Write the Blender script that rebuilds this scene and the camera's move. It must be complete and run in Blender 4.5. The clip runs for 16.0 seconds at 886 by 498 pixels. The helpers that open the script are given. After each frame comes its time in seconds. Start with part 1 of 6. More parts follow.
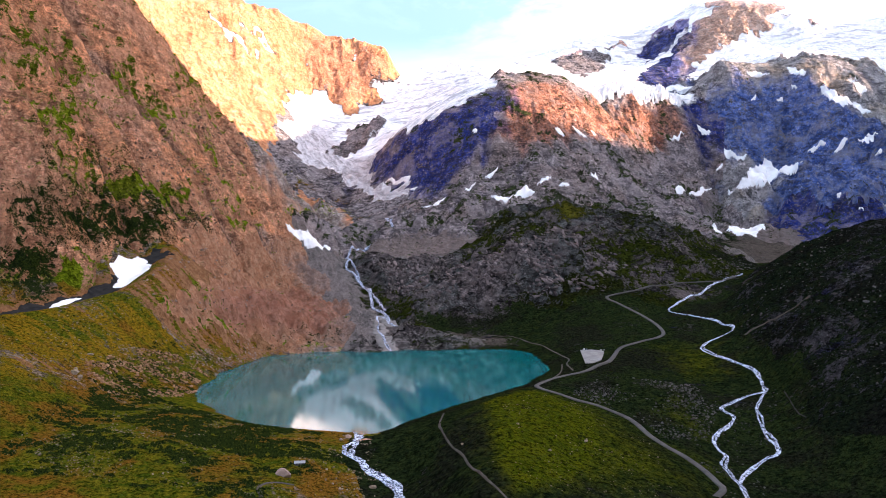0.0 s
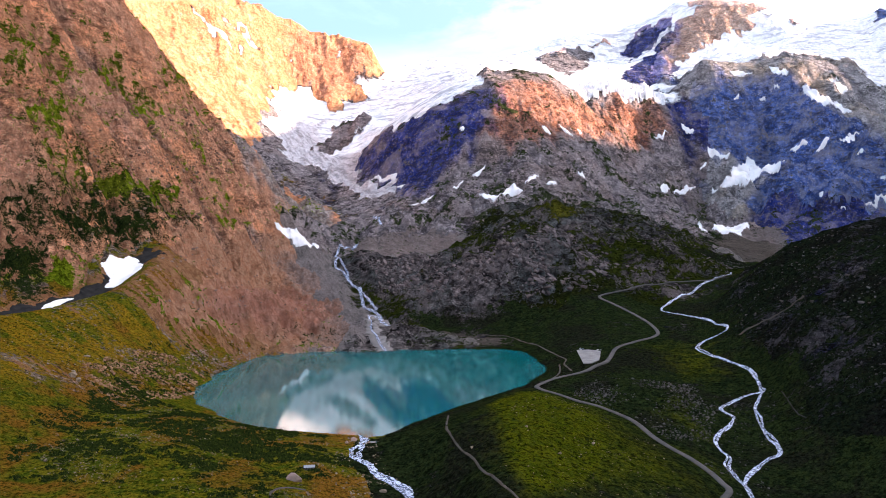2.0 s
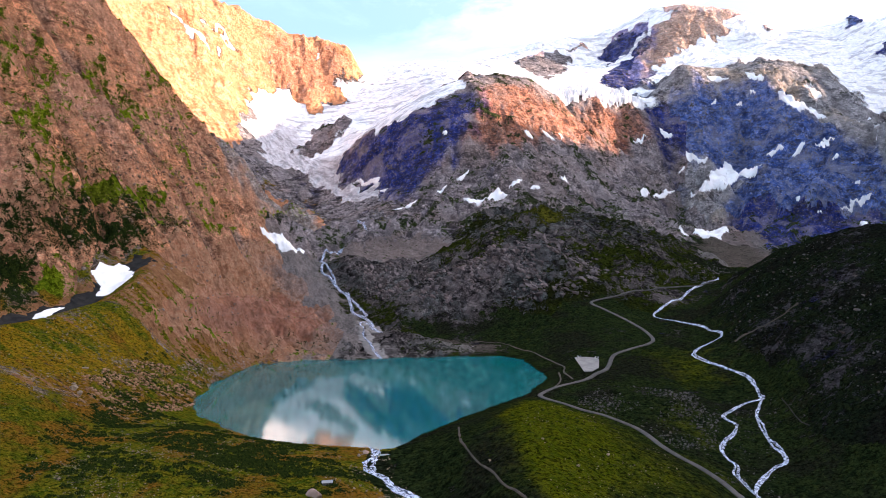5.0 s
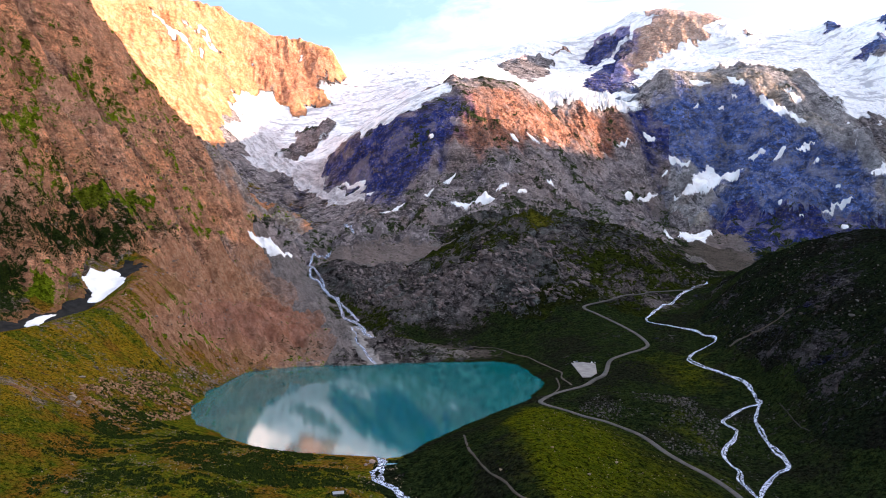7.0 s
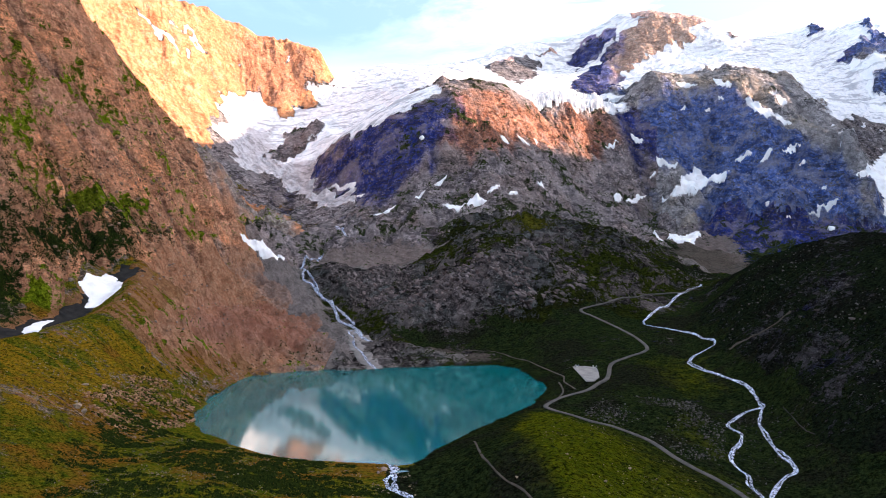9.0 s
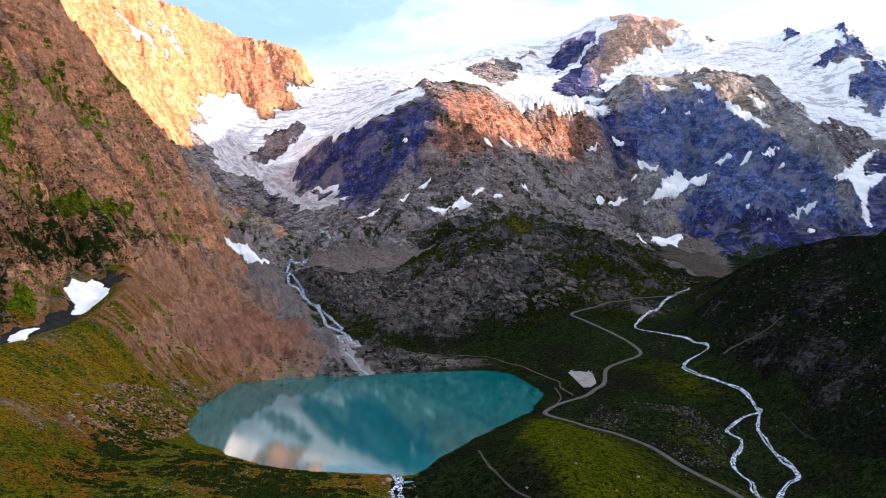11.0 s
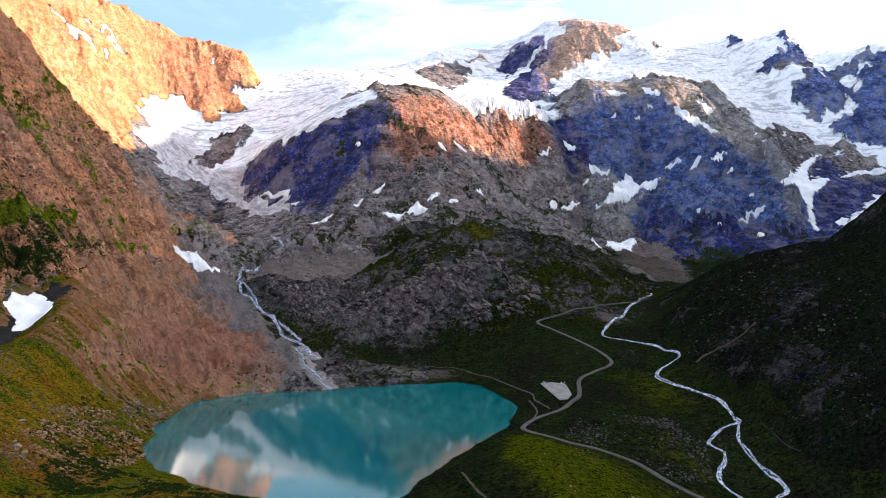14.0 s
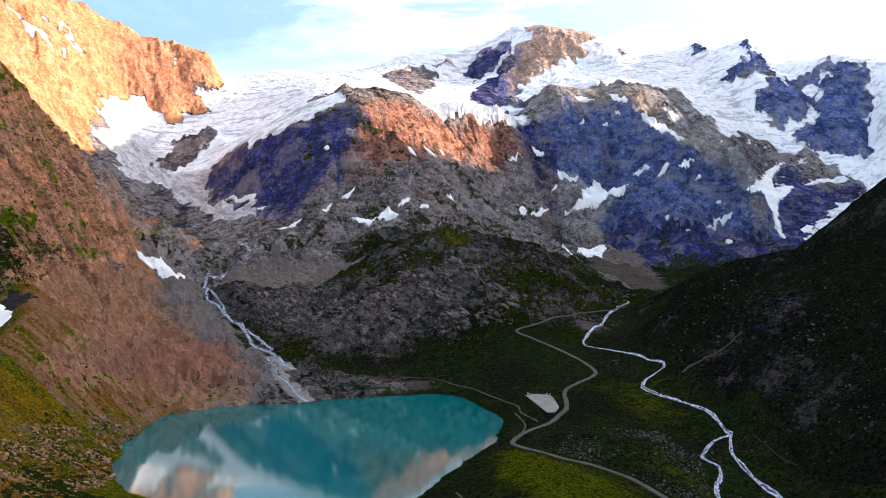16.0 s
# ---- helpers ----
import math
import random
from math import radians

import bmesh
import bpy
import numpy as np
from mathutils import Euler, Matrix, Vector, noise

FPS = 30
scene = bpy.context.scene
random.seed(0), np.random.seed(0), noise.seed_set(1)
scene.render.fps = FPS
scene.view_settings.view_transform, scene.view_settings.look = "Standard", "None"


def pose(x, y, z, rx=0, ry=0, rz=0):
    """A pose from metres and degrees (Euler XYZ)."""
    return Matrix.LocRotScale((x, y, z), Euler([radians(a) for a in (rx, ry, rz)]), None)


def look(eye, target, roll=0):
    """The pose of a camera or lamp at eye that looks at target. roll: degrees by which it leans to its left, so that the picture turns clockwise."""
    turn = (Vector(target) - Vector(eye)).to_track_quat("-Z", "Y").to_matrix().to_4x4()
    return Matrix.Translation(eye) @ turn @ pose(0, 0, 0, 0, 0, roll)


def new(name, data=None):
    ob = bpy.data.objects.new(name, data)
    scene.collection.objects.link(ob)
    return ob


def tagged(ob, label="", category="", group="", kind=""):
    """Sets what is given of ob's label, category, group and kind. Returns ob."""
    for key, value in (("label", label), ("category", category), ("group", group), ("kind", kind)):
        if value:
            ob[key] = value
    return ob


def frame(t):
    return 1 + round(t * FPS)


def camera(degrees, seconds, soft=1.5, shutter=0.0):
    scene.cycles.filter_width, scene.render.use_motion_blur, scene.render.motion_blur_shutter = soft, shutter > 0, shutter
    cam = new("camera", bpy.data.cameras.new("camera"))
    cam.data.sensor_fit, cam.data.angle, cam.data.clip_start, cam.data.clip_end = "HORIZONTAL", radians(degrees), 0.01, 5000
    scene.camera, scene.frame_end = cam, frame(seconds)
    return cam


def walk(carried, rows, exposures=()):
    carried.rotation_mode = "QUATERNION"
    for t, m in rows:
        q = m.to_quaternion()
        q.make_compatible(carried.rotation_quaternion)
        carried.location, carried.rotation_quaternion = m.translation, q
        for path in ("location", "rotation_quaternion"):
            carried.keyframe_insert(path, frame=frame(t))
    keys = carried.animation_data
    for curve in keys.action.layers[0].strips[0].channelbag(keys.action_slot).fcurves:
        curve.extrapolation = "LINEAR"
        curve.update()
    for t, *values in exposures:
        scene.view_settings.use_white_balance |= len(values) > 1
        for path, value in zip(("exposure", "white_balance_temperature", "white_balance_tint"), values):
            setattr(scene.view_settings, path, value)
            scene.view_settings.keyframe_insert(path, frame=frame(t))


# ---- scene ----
cam = camera(56.64, 16.0, soft=0.95)
# seconds, place of the eye, yaw, pitch, roll
ROWS = [
    (0, 0.0, -0.0, 200.0, -0.00, -1.88, -1.32),
    (0.5, -6.5, 0.6, 201.5, -0.43, -1.98, -1.30),
    (1, -12.9, 1.1, 203.0, -0.80, -2.07, -1.26),
    (1.5, -19.1, 1.7, 204.6, -1.14, -2.14, -1.21),
    (2, -25.3, 2.3, 206.3, -1.47, -2.19, -1.19),
    (2.5, -31.6, 2.9, 208.1, -1.79, -2.22, -1.18),
    (3, -37.9, 3.6, 209.8, -2.12, -2.22, -1.18),
    (5.5, -69.8, 8.3, 218.0, -3.90, -2.13, -1.15),
    (6, -76.4, 9.4, 219.7, -4.31, -2.11, -1.14),
    (6.5, -82.9, 10.5, 221.2, -4.68, -2.10, -1.12),
    (7, -89.5, 11.7, 222.7, -5.05, -2.08, -1.14),
    (7.5, -96.1, 13.0, 224.1, -5.40, -2.09, -1.10),
    (8, -102.7, 14.5, 225.8, -5.76, -2.09, -1.14),
    (10.5, -136.4, 24.8, 233.2, -7.42, -2.10, -1.18),
    (11, -141.9, 30.6, 234.4, -8.04, -2.05, -1.21),
    (11.5, -146.9, 37.1, 235.6, -8.68, -1.97, -1.24),
    (12, -151.1, 44.4, 236.8, -9.40, -1.91, -1.26),
    (12.5, -154.8, 52.3, 237.8, -10.13, -1.87, -1.27),
    (13, -158.5, 60.7, 238.7, -10.88, -1.84, -1.22),
    (13.5, -163.1, 69.4, 239.4, -11.31, -1.86, -1.31),
    (14, -168.6, 78.7, 240.1, -11.99, -1.88, -1.42),
    (14.5, -174.4, 88.6, 240.9, -12.64, -1.87, -1.44),
    (15, -180.0, 99.2, 241.6, -13.50, -1.77, -1.43),
    (15.5, -185.1, 110.2, 242.2, -14.19, -1.68, -1.28),
    (16, -189.7, 121.3, 242.7, -14.78, -1.59, -1.14),
]


def aim(x, y, z, yaw, pitch, roll):
    a, b = radians(yaw), radians(pitch)
    return look((x, y, z), (x - math.sin(a) * math.cos(b), y + math.cos(a) * math.cos(b), z + math.sin(b)), roll)


walk(cam, [(r[0], aim(*r[1:])) for r in ROWS], [(0.0, 0.72, 5630, 21), (16.0, 0.43, 5640, 14)])

# ---- sky and sun ----
SUN_TO = Vector((0.966, 0.085, 0.245)).normalized()
sun_data = bpy.data.lights.new("sun", "SUN")
sun_data.energy, sun_data.angle, sun_data.color = 13.0, radians(1.2), (1.0, 0.68, 0.42)
sun = new("sun", sun_data)
sun.matrix_world = look((0, 0, 3000), Vector((0, 0, 3000)) - SUN_TO)
world = bpy.data.worlds.new("sky")
scene.world = world
world.use_nodes = True


def build_sky():
    """Clear evening sky under thin broken cloud, which glows on the sun's side and is dull away from it."""
    nt = world.node_tree
    bg = nt.nodes["Background"]
    sky = nt.nodes.new("ShaderNodeTexSky")
    sky.sky_type, sky.sun_disc = "NISHITA", False
    sky.sun_elevation, sky.sun_rotation = math.asin(SUN_TO.z), math.atan2(SUN_TO.x, SUN_TO.y)
    sky.altitude, sky.air_density, sky.dust_density = 2000, 1.0, 1.5
    co = nt.nodes.new("ShaderNodeTexCoord")
    mp = nt.nodes.new("ShaderNodeMapping")
    mp.inputs["Scale"].default_value = (1.6, 1.6, 7.0)
    mp.inputs["Rotation"].default_value = (0, 0, radians(-30))
    nt.links.new(co.outputs["Generated"], mp.inputs["Vector"])
    cl = nt.nodes.new("ShaderNodeTexNoise")
    cl.inputs["Scale"].default_value, cl.inputs["Detail"].default_value, cl.inputs["Roughness"].default_value = 2.2, 8.0, 0.62
    cl.inputs["Distortion"].default_value = 0.6
    nt.links.new(mp.outputs[0], cl.inputs["Vector"])
    ramp = nt.nodes.new("ShaderNodeValToRGB")
    ramp.color_ramp.elements[0].position, ramp.color_ramp.elements[1].position = 0.49, 0.78
    ramp.color_ramp.elements[0].color = (0.07, 0.07, 0.07, 1)
    ramp.color_ramp.elements[1].color = (0.8, 0.8, 0.8, 1)
    nt.links.new(cl.outputs[0], ramp.inputs[0])
    dot = nt.nodes.new("ShaderNodeVectorMath")
    dot.operation = "DOT_PRODUCT"
    nt.links.new(co.outputs["Generated"], dot.inputs[0])
    dot.inputs[1].default_value = Vector((0.79, 0.07, 0.61))
    glow = nt.nodes.new("ShaderNodeMapRange")
    glow.interpolation_type = "SMOOTHSTEP"
    glow.inputs[1].default_value, glow.inputs[2].default_value = 0.15, 1.0
    nt.links.new(dot.outputs["Value"], glow.inputs[0])
    cloud = nt.nodes.new("ShaderNodeMix")
    cloud.data_type = "RGBA"
    nt.links.new(glow.outputs[0], cloud.inputs[0])
    cloud.inputs[6].default_value, cloud.inputs[7].default_value = (4.6, 6.2, 7.8, 1), (74.0, 56.0, 43.0, 1)
    veil = nt.nodes.new("ShaderNodeMix")
    veil.data_type = "RGBA"
    veil.inputs[0].default_value = 0.7
    nt.links.new(sky.outputs[0], veil.inputs[6])
    veil.inputs[7].default_value = (3.7, 5.3, 5.9, 1)
    mix = nt.nodes.new("ShaderNodeMix")
    mix.data_type = "RGBA"
    nt.links.new(ramp.outputs[0], mix.inputs[0])
    nt.links.new(veil.outputs[2], mix.inputs[6])
    nt.links.new(cloud.outputs[2], mix.inputs[7])
    split = nt.nodes.new("ShaderNodeSeparateXYZ")
    nt.links.new(co.outputs["Generated"], split.inputs[0])
    low = nt.nodes.new("ShaderNodeMapRange")
    low.interpolation_type = "SMOOTHSTEP"
    low.inputs[1].default_value, low.inputs[2].default_value = 0.22, 0.145
    low.inputs[3].default_value, low.inputs[4].default_value = 0.0, 0.9
    nt.links.new(split.outputs[2], low.inputs[0])
    haze = nt.nodes.new("ShaderNodeMix")
    haze.data_type = "RGBA"
    nt.links.new(low.outputs[0], haze.inputs[0])
    nt.links.new(mix.outputs[2], haze.inputs[6])
    haze.inputs[7].default_value = (8.2, 8.0, 7.9, 1)
    nt.links.new(haze.outputs[2], bg.inputs[0])
    bg.inputs[1].default_value = 0.13


build_sky()

# ---- materials ----


class Nodes:
    """A short way to write a node material."""

    def __init__(self, name):
        self.mat = bpy.data.materials.new(name)
        self.mat.use_nodes = True
        self.t = self.mat.node_tree
        self.bsdf = self.t.nodes["Principled BSDF"]
        self.pos = self.t.nodes.new("ShaderNodeNewGeometry").outputs["Position"]

    def put(self, value, socket):
        if isinstance(value, (int, float)):
            socket.default_value = value
        elif isinstance(value, tuple):
            socket.default_value = (*value, 1.0) if len(value) == 3 and len(socket.default_value) == 4 else value
        else:
            self.t.links.new(value, socket)

    def noise(self, scale, detail=6.0, rough=0.6, stretch=None, distort=0.0, along=None):
        n = self.t.nodes.new("ShaderNodeTexNoise")
        n.inputs["Scale"].default_value, n.inputs["Detail"].default_value = scale, detail
        n.inputs["Roughness"].default_value, n.inputs["Distortion"].default_value = rough, distort
        vec = self.pos
        if stretch:
            m = self.t.nodes.new("ShaderNodeMapping")
            m.inputs["Rotation"].default_value = [radians(a) for a in stretch[3:]] if len(stretch) > 3 else (0, 0, 0)
            m.inputs["Scale"].default_value = stretch[:3]
            self.t.links.new(self.pos, m.inputs["Vector"])
            vec = m.outputs[0]
        if along is not None:
            m = self.t.nodes.new("ShaderNodeMapping")
            m.vector_type = "TEXTURE"
            m.inputs["Rotation"].default_value = (0, 0, radians(along[0]))
            m.inputs["Scale"].default_value = (along[1], 1.0, along[2])
            self.t.links.new(self.pos, m.inputs["Vector"])
            vec = m.outputs[0]
        self.t.links.new(vec, n.inputs["Vector"])
        return n.outputs[0]

    def cells(self, scale, feature="F1"):
        n = self.t.nodes.new("ShaderNodeTexVoronoi")
        n.feature = feature
        n.inputs["Scale"].default_value = scale
        self.t.links.new(self.pos, n.inputs["Vector"])
        return n.outputs[0]

    def blocks(self, scale, swirl):
        """Jointed blocks: a random tone for each, and the distance from its joints."""
        n = self.t.nodes.new("ShaderNodeTexNoise")
        n.inputs["Scale"].default_value, n.inputs["Detail"].default_value = scale * 1.6, 4.0
        self.t.links.new(self.pos, n.inputs["Vector"])
        v = self.t.nodes.new("ShaderNodeVectorMath")
        v.operation = "MULTIPLY_ADD"
        self.t.links.new(n.outputs[1], v.inputs[0])
        v.inputs[1].default_value = (swirl, swirl, swirl)
        self.t.links.new(self.pos, v.inputs[2])
        out = []
        for feature in ("F1", "DISTANCE_TO_EDGE"):
            c = self.t.nodes.new("ShaderNodeTexVoronoi")
            c.feature = feature
            c.inputs["Scale"].default_value = scale
            self.t.links.new(v.outputs[0], c.inputs["Vector"])
            out.append(c.outputs["Color"] if feature == "F1" else c.outputs["Distance"])
        split = self.t.nodes.new("ShaderNodeSeparateColor")
        self.t.links.new(out[0], split.inputs[0])
        return split.outputs[0], out[1]

    def ramp(self, value, low, high):
        n = self.t.nodes.new("ShaderNodeMapRange")
        n.interpolation_type = "SMOOTHSTEP"
        n.inputs[1].default_value, n.inputs[2].default_value = low, high
        self.put(value, n.inputs[0])
        return n.outputs[0]

    def math(self, op, a, b=0.0, c=0.0):
        n = self.t.nodes.new("ShaderNodeMath")
        n.operation = op
        for v, s in zip((a, b, c), n.inputs):
            self.put(v, s)
        return n.outputs[0]

    def mix(self, f, a, b):
        n = self.t.nodes.new("ShaderNodeMix")
        n.data_type = "RGBA"
        for v, s in zip((f, a, b), (n.inputs[0], n.inputs[6], n.inputs[7])):
            self.put(v, s)
        return n.outputs[2]

    def scaled(self, color, factor):
        n = self.t.nodes.new("ShaderNodeVectorMath")
        n.operation = "SCALE"
        self.put(color, n.inputs[0])
        self.put(factor, n.inputs["Scale"])
        return n.outputs[0]

    def attr(self, name):
        n = self.t.nodes.new("ShaderNodeAttribute")
        n.attribute_name = name
        return n

    def bump(self, height, distance, strength=1.0, normal=None):
        n = self.t.nodes.new("ShaderNodeBump")
        n.inputs["Strength"].default_value, n.inputs["Distance"].default_value = strength, distance
        self.put(height, n.inputs["Height"])
        if normal is not None:
            self.put(normal, n.inputs["Normal"])
        return n.outputs[0]

    def done(self, color, rough=0.9, normal=None, **more):
        self.put(color, self.bsdf.inputs["Base Color"])
        self.put(rough, self.bsdf.inputs["Roughness"])
        self.bsdf.inputs["Specular IOR Level"].default_value = more.pop("specular", 0.2)
        if normal is not None:
            self.put(normal, self.bsdf.inputs["Normal"])
        for key, value in more.items():
            self.put(value, self.bsdf.inputs[key.replace("_", " ").title()])
        return self.mat


def land_material(name, rock, scree, grass, size=1.0, ice=((0.86, 0.88, 0.90), (0.55, 0.60, 0.66)),
                  sunlit_and_rust=((0.33, 0.16, 0.095), (0.46, 0.26, 0.18)), shade_blue_and_grit=((0.015, 0.028, 0.16), (0.055, 0.070, 0.25)), lit_and_golden=None, dark=1.0, relief_=1.0):
    """Rock, scree, turf and ice, mixed by the cover of the ground; each is a set of colours."""
    m = Nodes(name)
    cover = m.attr("cover")
    sep = m.t.nodes.new("ShaderNodeSeparateColor")
    m.t.links.new(cover.outputs["Color"], sep.inputs[0])
    g, s, w = sep.outputs
    hue = m.t.nodes.new("ShaderNodeSeparateColor")
    m.t.links.new(m.attr("hue").outputs["Color"], hue.inputs[0])
    red, blue, bush = hue.outputs
    worn = cover.outputs["Alpha"]
    big = m.noise(0.007 / size, 6, 0.62, distort=0.5)
    mid = m.noise(0.05 / size, 8, 0.72, distort=0.6)
    fine = m.noise(0.32 / size, 6, 0.75)
    band = m.noise(0.06 / size, 8, 0.72, stretch=(1, 0.3, 1.8, 25, 35, 30), distort=0.8)
    seam = m.noise(0.15 / size, 7, 0.7, stretch=(0.5, 1.0, 1.5, -20, 20, -40), distort=1.2)
    block = m.cells(0.10 / size)
    # rock: two tones, a third in broad bodies, dark lichen seams and pale fresh faces
    rock_c = m.mix(m.ramp(mid, 0.40, 0.60), rock[0], rock[1])
    rock_c = m.mix(m.ramp(big, 0.46, 0.60), rock_c, rock[2])
    sway = m.math("MULTIPLY", m.math("SUBTRACT", mid, 0.5), 0.9)
    if lit_and_golden is None:
        # rust-red rock, and the orange of sunlit faces painted into the colour
        rock_c = m.mix(m.ramp(m.math("ADD", red, sway), 0.15, 0.75), rock_c, m.mix(m.ramp(mid, 0.40, 0.60), *sunlit_and_rust))
    # blue of shaded faces and haze painted into the rock; plain grey on grit
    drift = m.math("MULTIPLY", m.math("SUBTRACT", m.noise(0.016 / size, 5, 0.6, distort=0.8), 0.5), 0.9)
    rock_c = m.mix(m.ramp(m.math("ADD", m.math("ADD", blue, drift), m.math("MULTIPLY", worn, 0.6)), 0.10, 0.66), rock_c, m.mix(m.ramp(mid, 0.40, 0.60), *shade_blue_and_grit))
    rock_c = m.mix(m.math("MULTIPLY", m.ramp(m.math("ADD", fine, m.math("MULTIPLY", block, 0.12)), 0.60, 0.72), 0.5), rock_c, tuple(min(c * 1.8, 0.62) for c in rock[1]))
    for pitch, swirl in ((0.045, 26.0), (0.12, 9.0)):
        tone, joint = m.blocks(pitch / size, swirl * size)
        rock_c = m.scaled(rock_c, m.math("MULTIPLY_ADD", m.ramp(tone, 0.55, 0.95), -0.34 * dark, 1.08))
        rock_c = m.scaled(rock_c, m.math("MULTIPLY_ADD", m.ramp(tone, 0.45, 0.05), 0.16, 1.06))
        rock_c = m.scaled(rock_c, m.math("MULTIPLY_ADD", m.ramp(joint, 0.08, 0.01), -0.5 * dark, 1.06))
    clump = m.noise(0.016 / size, 4, 0.6, distort=0.8)
    crack = m.math("MULTIPLY_ADD", m.ramp(clump, 0.44, 0.58), 0.62 * dark, 0.38 * dark)
    rock_c = m.mix(m.math("MULTIPLY", m.ramp(clump, 0.50, 0.36), 0.45), rock_c, tuple(min(c * 1.15, 0.62) for c in rock[1]))
    rock_c = m.mix(m.math("MULTIPLY", m.ramp(band, 0.48, 0.57), crack), rock_c, tuple(c * 0.20 for c in rock[0]))
    rock_c = m.mix(m.math("MULTIPLY", m.ramp(seam, 0.515, 0.575), crack), rock_c, tuple(c * 0.13 for c in rock[1]))
    # rock colour darker along the carved gullies, paler on the ribs
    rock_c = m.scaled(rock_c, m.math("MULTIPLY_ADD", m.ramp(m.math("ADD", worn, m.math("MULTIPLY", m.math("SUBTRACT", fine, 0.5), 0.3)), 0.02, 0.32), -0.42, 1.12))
    scree_c = m.mix(m.ramp(mid, 0.38, 0.62), scree[0], scree[1])
    scree_c = m.mix(m.math("MULTIPLY", m.ramp(band, 0.52, 0.66), 0.5), scree_c, tuple(c * 0.5 for c in scree[0]))
    scree_c = m.mix(m.math("MULTIPLY", m.ramp(fine, 0.54, 0.70), 0.6), scree_c, tuple(min(c * 1.7, 0.6) for c in scree[1]))
    if lit_and_golden is None:
        scree_c = m.mix(m.math("MULTIPLY", m.ramp(m.math("ADD", red, sway), 0.1, 0.9), 0.6), scree_c, m.mix(m.ramp(mid, 0.4, 0.6), (0.36, 0.145, 0.105), (0.46, 0.22, 0.17)))
    rill = m.noise(0.22, 5, 0.65, along=(-42, 9.0, 3.0))
    scree_c = m.mix(m.math("MULTIPLY", m.ramp(rill, 0.49, 0.62), 0.65), scree_c, tuple(c * 0.55 for c in scree[0]))
    scree_c = m.mix(m.math("MULTIPLY", m.ramp(m.math("ADD", blue, sway), 0.2, 0.9), 0.7), scree_c, m.mix(m.ramp(fine, 0.4, 0.6), (0.17, 0.145, 0.14), (0.30, 0.265, 0.255)))
    grass_c = m.mix(m.ramp(mid, 0.40, 0.60), grass[0], grass[1])
    grass_c = m.mix(m.ramp(big, 0.46, 0.60), grass_c, grass[2])
    if lit_and_golden is not None:
        grass_c = m.mix(m.ramp(m.math("ADD", red, sway), 0.1, 0.9), grass_c, m.mix(m.ramp(mid, 0.40, 0.60), *lit_and_golden))
    tuft = m.noise(0.15 / size, 3, 0.6, distort=0.4)
    grass_c = m.mix(m.math("MULTIPLY", m.ramp(tuft, 0.50, 0.64), 0.8), grass_c, tuple(c * 0.22 for c in grass[0]))
    grass_c = m.mix(m.math("MULTIPLY", m.ramp(tuft, 0.44, 0.34), 0.45), grass_c, tuple(min(c * 1.7, 0.4) for c in grass[1]))
    grass_c = m.mix(m.math("MULTIPLY", m.ramp(seam, 0.52, 0.62), 0.75), grass_c, tuple(c * 0.25 for c in grass[0]))
    grass_c = m.mix(m.math("MULTIPLY", m.ramp(fine, 0.50, 0.64), 0.75), grass_c, tuple(c * 0.35 for c in grass[0]))
    crev = m.noise(0.035, 5, 0.6, stretch=(0.25, 1.0, 0.6, 0, 0, 15), distort=1.0)
    ice_c = m.mix(m.ramp(mid, 0.45, 0.66), ice[0], ice[1])
    ice_c = m.mix(m.math("MULTIPLY", m.ramp(crev, 0.50, 0.62), 0.8), ice_c, tuple(c * 0.60 for c in ice[1]))
    dirt = m.ramp(m.math("ADD", s, m.math("MULTIPLY", m.math("SUBTRACT", band, 0.5), 1.2)), 0.45, 0.9)
    flow = m.noise(0.05, 6, 0.7, along=(-60, 5.0, 2.0), distort=0.6)
    ice_c = m.mix(dirt, ice_c, m.mix(m.ramp(flow, 0.40, 0.62), (0.52, 0.52, 0.55), (0.25, 0.24, 0.25)))
    rag = m.math("ADD", m.math("MULTIPLY", m.math("SUBTRACT", mid, 0.5), 1.9), m.math("MULTIPLY", m.math("SUBTRACT", fine, 0.5), 0.9))
    col = m.mix(m.ramp(m.math("ADD", s, rag), 0.42, 0.58), rock_c, scree_c)
    col = m.mix(m.ramp(m.math("ADD", g, m.math("MULTIPLY", rag, 1.25)), 0.44, 0.56), col, grass_c)
    shrub = m.mix(m.ramp(fine, 0.45, 0.6), (0.008, 0.014, 0.005), (0.030, 0.042, 0.010))
    col = m.mix(m.ramp(m.math("ADD", bush, m.math("MULTIPLY", rag, 1.7)), 0.50, 0.62), col, shrub)
    icy = m.ramp(m.math("ADD", w, m.math("MULTIPLY", rag, 0.55)), 0.45, 0.55)
    col = m.mix(icy, col, ice_c)
    relief = m.math("ADD", mid, m.math("MULTIPLY", band, 0.9))
    relief = m.math("ADD", relief, m.math("MULTIPLY", seam, 0.6))
    hard = m.math("MULTIPLY_ADD", icy, -0.88, 1.0)
    n1 = m.bump(m.math("MULTIPLY", relief, hard), 11.0 * size * relief_, 1.0)
    n2 = m.bump(m.math("MULTIPLY", m.math("ADD", m.math("ADD", fine, tuft), m.math("MULTIPLY", block, 0.6)), hard), 2.2 * size, 0.9, n1)
    return m.done(col, 0.95, n2, specular=0.0)


